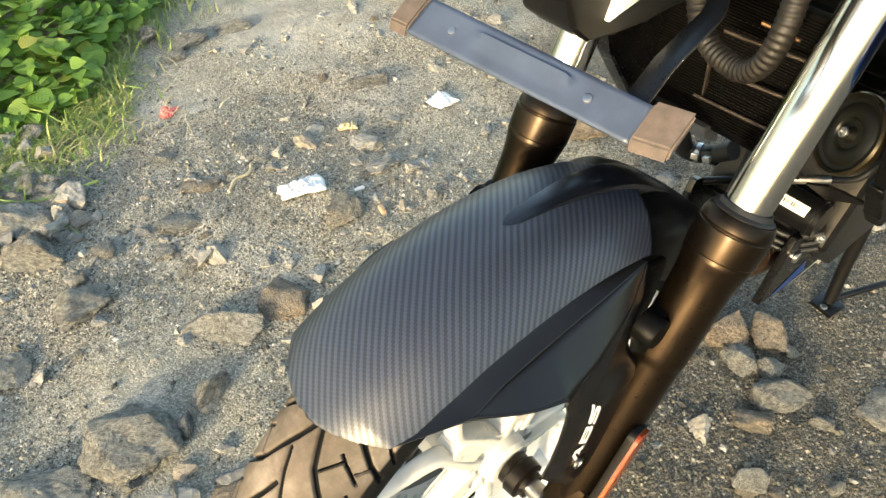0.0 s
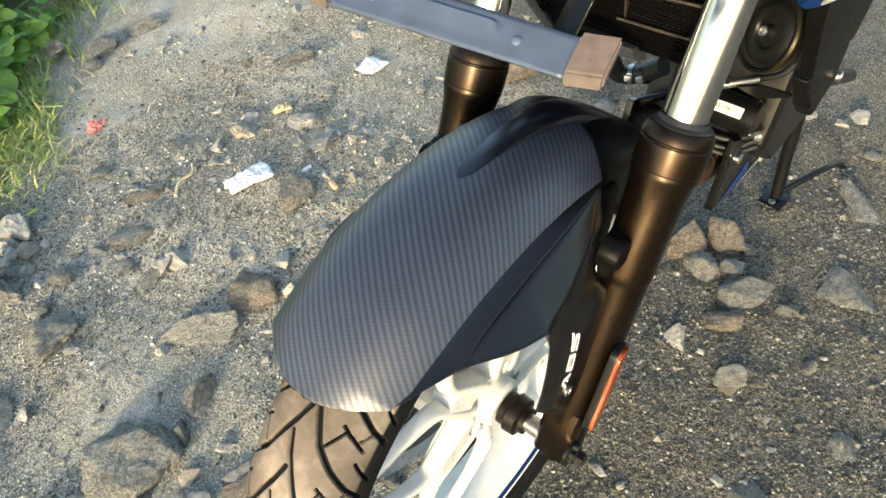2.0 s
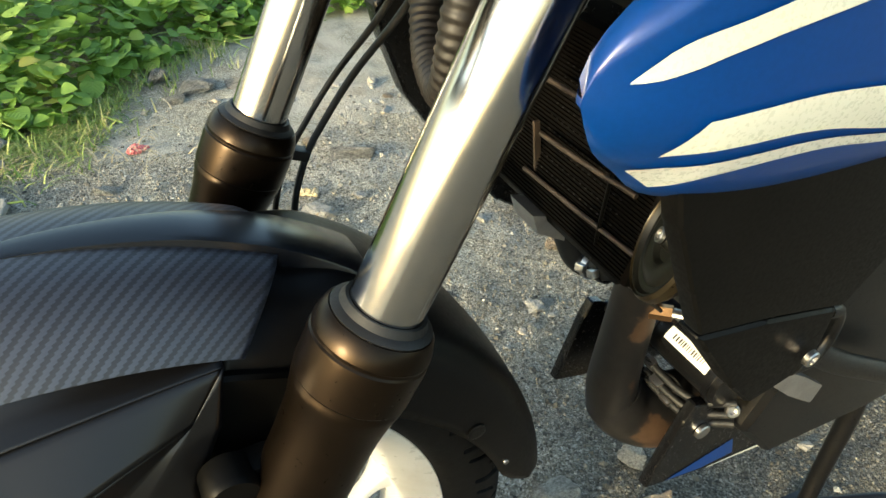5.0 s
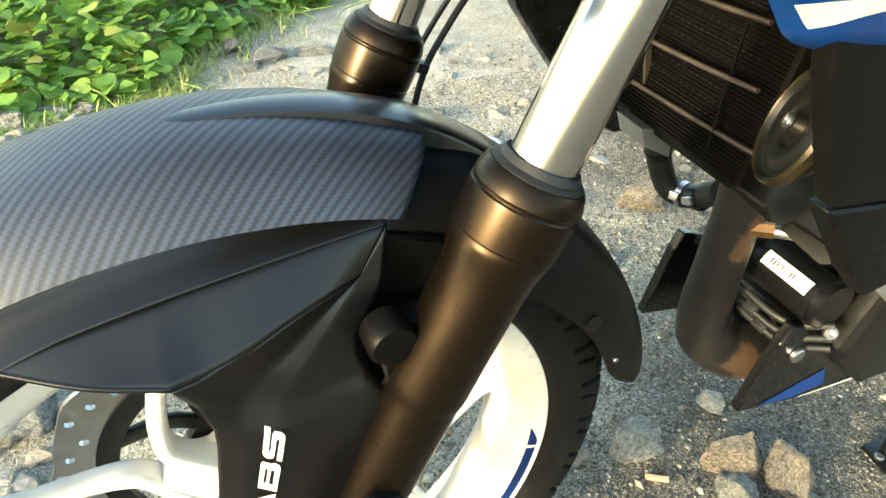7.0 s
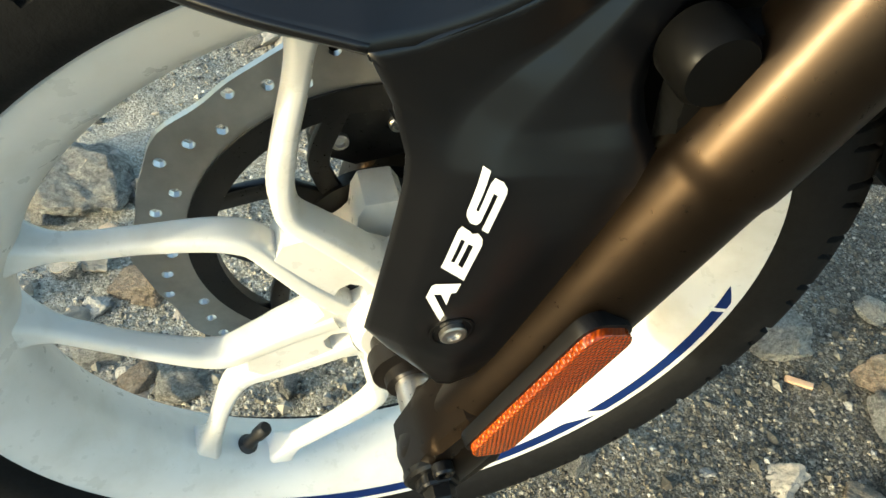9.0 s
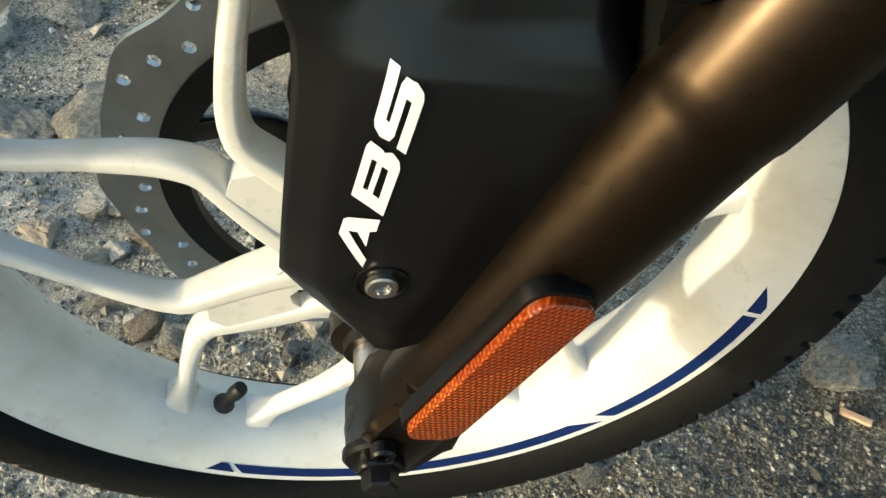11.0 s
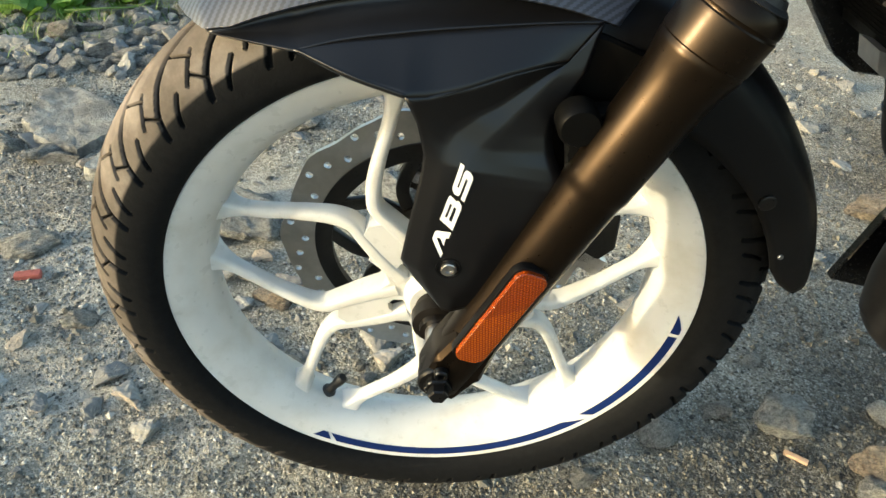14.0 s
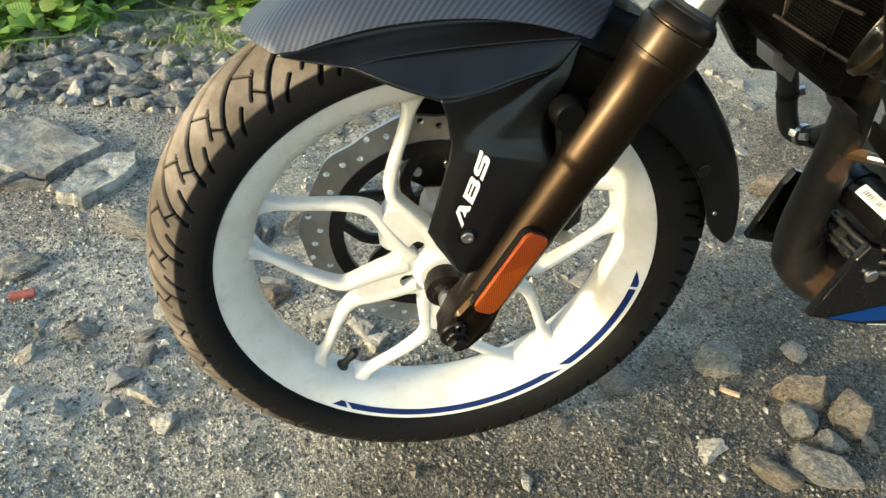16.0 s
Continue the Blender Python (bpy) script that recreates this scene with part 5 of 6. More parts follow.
    while y > -0.046:
        w = rng.choice((0.0008, 0.0012, 0.0018))
        rows = [[(0.5060 - 0.0246 * math.cos(a), yy, 0.0720 + 0.0246 * math.sin(a)) for yy in (y, y - w)] for a in np.linspace(radians(33), radians(47), 4)]
        part("label_bar", grid("label_bar", rows, INK), motor)
        y -= w + rng.choice((0.0012, 0.0018))
    for yy in (-0.060, 0.016):
        part("motor_band", revolve("motor_band", [(yy - 0.003, 0.0240), (yy - 0.003, 0.0262), (yy + 0.003, 0.0262), (yy + 0.003, 0.0240)], BLACKMETAL, 36, centre=(0.5060, 0, 0.0720)), motor)
    part("motor_bolt", bolt_mesh("motor_bolt", 0.0065, 0.006, STEEL), motor, "", pose(0.5130, -0.0735, 0.0430, 70, 0, -30))
    for k, (z, x) in enumerate(((0.040, 0.485), (0.022, 0.490), (0.006, 0.497))):
        part("engine_lead", tube("engine_lead", [(x, 0.060, z), (x - 0.004, 0.010, z + 0.004), (x + 0.004, -0.045, z), (x + 0.03, -0.075, z + 0.01)], 0.0042, RUBBER, 10, 24), block_ob)
        part("lead_clip", block("lead_clip", (0.010, 0.014, 0.008), STEEL, 0.0015), block_ob, "", pose(x - 0.003, 0.004 - 0.012 * k, z + 0.004, 0, -30, 0))
    # water pipes
    hose = part("water_hose", tube("water_hose", [(0.405, 0.126, 0.215), (0.4331, 0.125, 0.1646), (0.4505, 0.122, 0.1203), (0.4617, 0.112, 0.0985), (0.4684, 0.085, 0.1056), (0.4666, 0.055, 0.1300)], 0.0125, RUBBER, 20, 50), BIKE, "black rubber water hose with clips")
    for p, d in (((0.4420, 0.1240, 0.1430), (0.4, -0.05, -0.9)), ((0.4662, 0.098, 0.1005), (0.25, -0.95, 0.15)), ((0.4680, 0.078, 0.1090), (0.0, -0.85, 0.4))):
        mm = Matrix.Translation(p) @ Vector((0, 0, 1)).rotation_difference(Vector(d)).to_matrix().to_4x4()
        part("hose_clip", revolve("hose_clip", [(-0.003, 0.0125), (-0.003, 0.0140), (0.003, 0.0140), (0.003, 0.0125)], STEEL if 0.09 < p[1] < 0.11 else BLACKMETAL, 28, "z"), hose, "", mm)
        part("clip_screw", block("clip_screw", (0.008, 0.008, 0.010), STEEL, 0.001), hose, "", mm @ pose(-0.0160, 0, 0))


engine_and_exhaust()


def belly_fin(sgn, name, label):
    """A small black wing under the engine, with a blue and white flash on its outer side."""
    y = -0.056 if sgn < 0 else 0.098
    out = [(0.4510, -0.0590), (0.4570, -0.0300), (0.4700, 0.0300), (0.4780, 0.0510), (0.4930, 0.0470), (0.5300, 0.0220), (0.5900, 0.0060), (0.6700, -0.0260), (0.7400, -0.0500), (0.7300, -0.0950), (0.6500, -0.0900), (0.5500, -0.0800)]
    fin = part(name, slab("belly_fin", out, 0.012, SATIN, "y", y - 0.006, 0.004, 3), BIKE, label)
    face = y - 0.0068 if sgn < 0 else y + 0.0068
    def patch(nm, pts, mat):
        vs = [(x, face, z) for x, z in pts]
        part(nm, mesh_of(nm, vs, [tuple(range(len(vs)))] if sgn > 0 else [tuple(reversed(range(len(vs))))], mat, False), fin)
    patch("blue_flash", [(0.4770, -0.0605), (0.5300, -0.0700), (0.5760, -0.0690), (0.5640, -0.0400)], BLUE)
    patch("white_flash", [(0.5400, -0.0755), (0.6420, -0.0870), (0.7250, -0.0900), (0.7250, -0.0800), (0.6430, -0.0820), (0.5405, -0.0742)], PALE)
    bm = bolt_mesh("fin_bolt", 0.0085, 0.0045, STEEL, False)
    part("fin_bolt", bm, fin, "steel screw", pose(0.4990, face, 0.0080, 90 if sgn < 0 else -90))
    part("fin_arm", tube("fin_arm", [(0.500, y, 0.035), (0.520, y * 0.7, 0.045), (0.545, y * 0.3, 0.055)], 0.006, BLACKMETAL, 10, 14), fin)
    return fin


belly_fin(-1, "near_belly_fin", "black belly fin with a blue and white flash")
belly_fin(1, "far_belly_fin", "black belly fin on the engine's far side")


def side_stand():
    leg = part("side_stand", tube("stand_leg", [(0.800, -0.060, -0.070), (0.806, -0.064, -0.130), (0.800, -0.072, -0.220), (0.793, -0.080, -0.284)], lambda f: 0.0125 - 0.002 * f, BLACKMETAL, 16, 24, (1, 0, 0)), BIKE, "black steel side stand on its foot plate")
    part("stand_foot", slab("stand_foot", [(0.768, -0.100), (0.812, -0.104), (0.818, -0.060), (0.774, -0.056)], 0.008, BLACKMETAL, "z", -0.2980, 0.002), leg)
    part("stand_lever", tube("stand_lever", [(0.796, -0.084, -0.276), (0.830, -0.105, -0.262), (0.880, -0.128, -0.255), (0.928, -0.140, -0.272), (0.948, -0.148, -0.290)], 0.0062, BLACKMETAL, 12, 26), leg, "black foot lever")
    part("stand_pivot", slab("stand_pivot", [(0.770, -0.090), (0.840, -0.090), (0.845, -0.020), (0.765, -0.020)], 0.028, BLACKMETAL, "y", -0.074, 0.005), leg)
    part("foot_stud", bolt_mesh("foot_stud", 0.006, 0.004, STEEL, False), leg, "", pose(0.776, -0.080, -0.2895))


side_stand()


def headlamp():
    prof = [(0.004, 0.530), (0.007, 0.490), (0.017, 0.467), (0.033, 0.4545), (0.060, 0.4505), (0.092, 0.4490), (0.130, 0.4510), (0.160, 0.472), (0.160, 0.560), (0.008, 0.560)]
    lamp = part("headlamp_cowl", slab("cowl", prof, 0.044, PLASTIC, "y", -0.0125, 0.006, 3), BIKE, "black plastic headlamp cowl")
    lens = part("headlamp_lens", slab("headlamp_lens", [(0.0440, 0.4660), (0.0790, 0.4745), (0.0980, 0.5000), (0.1000, 0.5300), (0.0560, 0.5300), (0.0500, 0.4850)], 0.006, LENS, "y", -0.0165, 0.0015), lamp, "clear ribbed headlamp lens")
    for q in range(7):
        part("lens_rib", tube("lens_rib", [(0.0490 + 0.0055 * q, -0.0168, 0.4690 + 0.0025 * q), (0.0580 + 0.0058 * q, -0.0168, 0.5260)], 0.0010, LENS, 8, 4, (0, 1, 0)), lens)
    # position lamp at the fork's side, with a chrome bezel
    sig = part("turn_signal", revolve("turn_signal", [(-0.012, 0.0), (-0.010, 0.020), (-0.002, 0.0335), (0.006, 0.0375), (0.010, 0.0375), (0.010, 0.0)], LENS, 40, "z"), BIKE, "clear-lensed indicator in a silver bezel", pose(0.1310, -0.195, 0.5410, 168, -18, 20))
    part("signal_bezel", revolve("signal_bezel", [(0.004, 0.0370), (0.003, 0.0400), (0.008, 0.0425), (0.016, 0.0415), (0.018, 0.0380)], CHROME, 48, "z"), sig, "silver bezel")
    part("signal_stalk", tube("signal_stalk", [(0.000, 0.036, 0.010), (0.004, 0.052, 0.008), (0.014, 0.075, 0.004)], 0.0085, COPPER, 14, 12), sig, "brass-toned stalk")


headlamp()


def cables():
    for off, r in ((-0.004, 0.0023), (0.011, 0.0027)):
        part("brake_hose", tube("brake_hose", [(0.238 + off, 0.060, 0.420), (0.232 + off, 0.100, 0.372), (0.213 + off, 0.128, 0.326), (0.192 + off, 0.134, 0.290), (0.174 + off, 0.130, 0.262), (0.160 + off, 0.120, 0.220), (0.152 + off, 0.100, 0.140), (0.148, 0.080, 0.075)], r, RUBBER, 10, 60), BIKE, "black brake hose")
    part("cable_tie", block("cable_tie", (0.016, 0.012, 0.008), RUBBER, 0.002), BIKE, "black hose clip", pose(0.180, 0.131, 0.268, 0, 20, 0))
    part("clutch_cable", tube("clutch_cable", [(0.240, 0.010, 0.420), (0.205, 0.050, 0.432), (0.160, 0.080, 0.450), (0.120, 0.090, 0.470)], 0.0030, RUBBER, 10, 30), BIKE, "black cable")
    # ribbed wiring sleeves in front of the radiator
    for pts, r in (([(0.230, 0.040, 0.460), (0.226, 0.030, 0.408), (0.217, 0.005, 0.384), (0.207, -0.030, 0.381), (0.199, -0.050, 0.398), (0.199, -0.056, 0.430), (0.210, -0.050, 0.465)], 0.0092), ([(0.246, 0.062, 0.465), (0.244, 0.056, 0.425), (0.240, 0.046, 0.400)], 0.0092)):
        part("wiring_sleeve", tube("sleeve", pts, lambda f, r=r: r + 0.0005 * math.sin(f * 260), SLEEVE, 12, 200), BIKE, "brown-black ribbed wiring sleeve")
    part("brass_rod", tube("brass_rod", [(0.219, -0.030, 0.4165), (0.219, -0.062, 0.4150)], 0.0018, COPPER, 8, 4, (1, 0, 0)), BIKE, "thin brass rod")


cables()


# ---- stones ----
def rock_mesh(name, seed, mat, corners=15):
    """An angular broken stone: the hull of scattered corners, its arrises worn and its faces rough."""
    rng = random.Random(seed)
    bm = bmesh.new()
    for _ in range(corners):
        d = Vector((rng.gauss(0, 1), rng.gauss(0, 1), rng.gauss(0, 1))).normalized()
        m = max(abs(d.x), abs(d.y), abs(d.z))
        p = d / m * 0.55 + d * 0.45
        bm.verts.new(p * 0.5 * rng.uniform(0.80, 1.08))
    res = bmesh.ops.convex_hull(bm, input=bm.verts)
    bmesh.ops.delete(bm, geom=[v for v in bm.verts if not v.link_faces], context="VERTS")
    bmesh.ops.dissolve_limit(bm, angle_limit=radians(14), verts=bm.verts, edges=bm.edges)
    bmesh.ops.bevel(bm, geom=bm.edges[:], offset=0.022, segments=1, affect="EDGES", clamp_overlap=True)
    bmesh.ops.triangulate(bm, faces=bm.faces)
    for _ in range(4):
        long = [e for e in bm.edges if e.calc_length() > 0.065]
        if not long:
            break
        bmesh.ops.subdivide_edges(bm, edges=long, cuts=1)
        bmesh.ops.triangulate(bm, faces=[f for f in bm.faces if len(f.verts) > 3])
    o = Vector((seed * 3.1, seed * 1.7, 0))
    for v in bm.verts:
        p = v.co
        v.co = p + p.normalized() * (0.055 * noise.noise(p * 2.6 + o) + 0.045 * noise.noise(p * 6.0 + o) + 0.034 * noise.noise(p * 15.0 + o))
    bmesh.ops.recalc_face_normals(bm, faces=bm.faces)
    return from_bm(name, bm, mat, True, 24)


ROCKS = [rock_mesh("stone", k, STONE, 12 + k % 7) for k in range(12)]
ROCKS_RED = [rock_mesh("rusty_stone", 40 + k, STONE_RED, 18) for k in range(5)]
ROCKS_DARK = [rock_mesh("slate_stone", 60 + k, STONE_DARK, 11 + k) for k in range(6)]
LOOK = {"g": (ROCKS, "grey broken stone half sunk in the dust"), "r": (ROCKS_RED, "rusty brown stone on the gravel"), "d": (ROCKS_DARK, "dark grey slaty stone in the dust")}


def stone(x, y, w, d, h, kind, turn, rng, sink=0.30, group="loose stones on the ground"):
    meshes, label = LOOK[kind]
    ob = new("stone", rng.choice(meshes))
    ob.matrix_world = Matrix.Translation((x, y, lie(x, y) + h * (0.42 - sink) * 0.45)) @ pose(0, 0, 0, rng.uniform(-9, 9), rng.uniform(-9, 9), turn) @ Matrix.Diagonal((w * 1.15, d * 1.15, h * 1.2, 1))
    return tagged(ob, label, "stone", group)


rng = random.Random(11)
# x, y, length, breadth, height in metres, turn in degrees
FAR_STONES = (("g", -0.265, 1.090, 0.150, 0.110, 0.060, -42), ("d", -0.300, 0.935, 0.150, 0.130, 0.085, -50), ("g", -0.256, 0.790, 0.100, 0.090, 0.035, 10), ("g", -0.100, 0.570, 0.155, 0.095, 0.060, -45), ("d", -0.146, 0.455, 0.090, 0.085, 0.050, 20),
              ("g", -0.292, 0.460, 0.145, 0.125, 0.055, -40), ("g", -0.420, 0.460, 0.130, 0.070, 0.040, -30), ("g", -0.400, 0.710, 0.070, 0.070, 0.030, 0), ("r", 0.035, 0.576, 0.100, 0.095, 0.035, 60), ("r", 0.255, 0.705, 0.110, 0.085, 0.028, 30))
MID_STONES = (("d", -0.022, 0.884, 0.095, 0.060, 0.025, -30), ("d", -0.171, 0.890, 0.070, 0.060, 0.030, 15), ("g", -0.080, 0.821, 0.046, 0.036, 0.022, 40), ("d", -0.160, 1.115, 0.064, 0.052, 0.030, 0), ("g", 0.458, 1.590, 0.120, 0.060, 0.040, -20),
              ("g", 0.330, 1.590, 0.110, 0.070, 0.050, 10), ("d", 0.267, 1.530, 0.095, 0.055, 0.030, 35), ("d", 0.245, 1.680, 0.070, 0.060, 0.060, 80), ("g", 0.216, 1.045, 0.032, 0.070, 0.035, 35), ("g", 0.048, 1.125, 0.056, 0.042, 0.025, 0),
              ("r", 0.062, 0.968, 0.080, 0.045, 0.018, -30), ("d", 0.596, 1.084, 0.110, 0.060, 0.030, -25), ("d", -0.069, 0.756, 0.060, 0.036, 0.016, 20), ("d", -0.204, 0.436, 0.055, 0.055, 0.030, 60))
NEAR_STONES = (("r", 0.588, 0.003, 0.080, 0.062, 0.042, -20), ("r", 0.637, -0.046, 0.068, 0.058, 0.040, 35), ("g", 0.551, -0.046, 0.055, 0.052, 0.036, 70), ("g", 0.541, -0.128, 0.090, 0.060, 0.036, -38), ("r", 0.468, -0.124, 0.062, 0.038, 0.024, -50),
               ("g", 0.577, -0.088, 0.044, 0.038, 0.026, 0), ("g", 0.638, -0.094, 0.030, 0.026, 0.020, 10), ("g", 0.554, -0.196, 0.020, 0.034, 0.016, 30), ("g", 0.373, -0.180, 0.056, 0.036, 0.018, -40), ("r", 0.884, 0.582, 0.105, 0.070, 0.050, -10),
               ("g", 0.474, 0.062, 0.088, 0.052, 0.062, 8), ("d", 0.392, 0.087, 0.046, 0.030, 0.018, 0), ("g", 0.484, 0.180, 0.026, 0.026, 0.018, 0), ("d", 0.302, 0.048, 0.056, 0.046, 0.020, 30), ("g", 0.629, 0.090, 0.044, 0.036, 0.026, -30))
SIDE_STONES = (("d", 0.203, -0.030, 0.042, 0.050, 0.016, 20), ("d", 0.888, -0.206, 0.105, 0.075, 0.024, 40), ("d", 0.659, -0.261, 0.080, 0.100, 0.018, 10), ("d", 0.217, -0.278, 0.080, 0.075, 0.016, 0), ("r", 0.369, -0.181, 0.044, 0.028, 0.014, 0),
               ("g", 0.365, -0.351, 0.050, 0.034, 0.014, 20), ("g", -0.775, 0.655, 0.080, 0.060, 0.045, 20), ("d", -0.690, 0.625, 0.085, 0.050, 0.040, 35), ("d", -0.651, 0.591, 0.090, 0.060, 0.030, 5), ("g", -0.602, 0.366, 0.085, 0.060, 0.038, 15))
LEFT_STONES = (("g", -0.470, 0.216, 0.044, 0.034, 0.020, 0), ("d", -0.385, 0.199, 0.056, 0.030, 0.016, 25), ("d", -0.368, 0.158, 0.036, 0.028, 0.022, 60), ("r", -0.212, 0.290, 0.070, 0.052, 0.034, -25), ("g", -0.290, 0.330, 0.050, 0.040, 0.030, 40),
               ("d", -0.253, 0.192, 0.050, 0.034, 0.022, 0), ("r", -0.214, 0.164, 0.038, 0.030, 0.022, 35), ("g", -0.173, 0.146, 0.050, 0.040, 0.024, -20), ("d", -0.070, 0.120, 0.034, 0.034, 0.024, 0), ("g", -0.324, 0.410, 0.034, 0.040, 0.030, 10), ("r", -0.06, 0.30, 0.04, 0.03, 0.018, 10), ("d", 0.09, 0.24, 0.05, 0.04, 0.02, 50))
for rows, sink in ((FAR_STONES + MID_STONES, 0.30), (NEAR_STONES, -0.15), (SIDE_STONES + LEFT_STONES, 0.30)):
    for row in rows:
        stone(*row[1:6], row[0], row[6], rng, sink)


def flat_slab(corners, height, seed, mat, label):
    """A broken slab lying flat: a ragged outline, a cleft top and steep broken sides."""
    g = random.Random(seed)
    edge = []
    for a, b in zip(corners, corners[1:] + corners[:1]):
        for k in range(9):
            f = k / 9
            wob = 0.0 if k == 0 else 0.0035 * g.uniform(-1, 1)
            edge.append((a[0] + (b[0] - a[0]) * f + wob, a[1] + (b[1] - a[1]) * f + wob))
    c = np.mean(edge, axis=0)
    ground = lie(c[0], c[1])
    rows = []
    for f, z in ((1.03, -0.012), (1.02, 0.30 * height), (1.0, 0.80 * height), (0.975, height), (0.90, height), (0.80, height), (0.68, height), (0.55, height), (0.42, height), (0.30, height), (0.18, height), (0.06, height), (0.0, height)):
        row = []
        for x, y in edge:
            p = Vector((c[0] + (x - c[0]) * f, c[1] + (y - c[1]) * f, 0))
            rough = 0.0045 * noise.noise(p * 14 + Vector((seed, 0, 0))) + 0.0030 * noise.noise(p * 45) + 0.0018 * noise.noise(p * 110)
            # thin layers have split off along steps
            rough += 0.0030 * math.floor(1.5 * noise.noise(p * 9 + Vector((0, seed, 0))) + 0.5)
            row.append((p.x - c[0], p.y - c[1], z + (rough if z > 0 else 0)))
        rows.append(row)
    ob = part("flat_stone", grid("flat_stone", rows, mat, close_v=True, sharp=32))
    ob.matrix_world = Matrix.Translation((c[0], c[1], ground))
    return tagged(ob, label, "stone", "loose stones on the ground")


flat_slab([(-0.768, 0.720), (-0.778, 0.843), (-0.715, 0.872), (-0.545, 0.745), (-0.600, 0.672), (-0.625, 0.617), (-0.712, 0.660)], 0.022, 5, STONE_DARK, "large flat grey slate slab lying in the dust")
flat_slab([(-0.592, 0.560), (-0.573, 0.640), (-0.530, 0.705), (-0.480, 0.708), (-0.474, 0.660), (-0.487, 0.620), (-0.543, 0.535)], 0.019, 8, STONE, "long flat grey stone slab beside the larger slab")
# heap of broken stone by the weeds
placed = []
for _ in range(9000):
    if len(placed) >= 430:
        break
    x, y = rng.uniform(-1.25, -0.16), rng.uniform(0.84, 1.62)
    r = rng.uniform(0.016, 0.036) * (1.25 if rng.random() < 0.2 else 1)
    if y < 1.0:
        r *= 0.72
    if y < (0.91 if x < -0.42 else 1.03) + 0.06 * math.sin(x * 7) or any((x - a) ** 2 + (y - b) ** 2 < (0.66 * (r + c)) ** 2 for a, b, c in placed):
        continue
    placed.append((x, y, r))
    if len(placed) <= 210:
        stone(x, y, 2 * r * rng.uniform(1.0, 1.6), 2 * r * rng.uniform(0.75, 1.05), 2 * r * rng.uniform(0.42, 0.75), rng.choice("gggddr" if rng.random() < 0.3 else "ggd"), rng.uniform(0, 180), rng, rng.uniform(-0.05, 0.20), "heap of broken stone")
# lone small stones all over
for _ in range(34):
    x, y = rng.uniform(-0.9, 1.3), rng.uniform(-0.5, 1.5)
    if abs(y) < 0.09 and abs(x) < 0.3:
        continue
    r = rng.uniform(0.006, 0.016)
    stone(x, y, 2 * r * rng.uniform(0.9, 1.5), 2 * r, 2 * r * rng.uniform(0.4, 0.8), rng.choice("ggdr"), rng.uniform(0, 180), rng, 0.25)


def scatter(name, label, count, area, sizes, seed, mat, flat=0.6):
    """Loose grit: many small eight-sided bits in one mesh."""
    g = np.random.RandomState(seed)
    x0, x1, y0, y1 = area
    xs, ys = g.uniform(x0, x1, count), g.uniform(y0, y1, count)
    keep = np.array([noise.noise(Vector((x * 2.3, y * 2.3, seed))) > -0.25 + 0.5 * (q - 0.5) for x, y, q in zip(xs, ys, g.rand(count))])
    xs, ys = xs[keep], ys[keep]
    n = len(xs)
    r = sizes[0] + (sizes[1] - sizes[0]) * g.rand(n) ** 3
    base = np.array([(1, 0, 0), (0, 1, 0), (-1, 0, 0), (0, -1, 0), (0, 0, 1), (0, 0, -1)], float)
    V = base[None] * (0.65 + 0.7 * g.rand(n, 6, 1)) * r[:, None, None]
    a = g.uniform(0, 6.28, n)
    ca, sa = np.cos(a)[:, None], np.sin(a)[:, None]
    X, Y_ = V[..., 0] * ca - V[..., 1] * sa, V[..., 0] * sa + V[..., 1] * ca
    Z = V[..., 2] * flat
    zs = np.array([lie(x, y) for x, y in zip(xs, ys)])
    P = np.stack([X + xs[:, None], Y_ + ys[:, None], Z + (zs + r * flat * 0.35)[:, None]], -1).reshape(-1, 3)
    T = np.array([(0, 1, 4), (1, 2, 4), (2, 3, 4), (3, 0, 4), (1, 0, 5), (2, 1, 5), (3, 2, 5), (0, 3, 5)])
    F = (T[None] + 6 * np.arange(n)[:, None, None]).reshape(-1, 3)
    tagged(part(name, mesh_of(name, P, F, mat, False)), label, "gravel", kind="stuff")


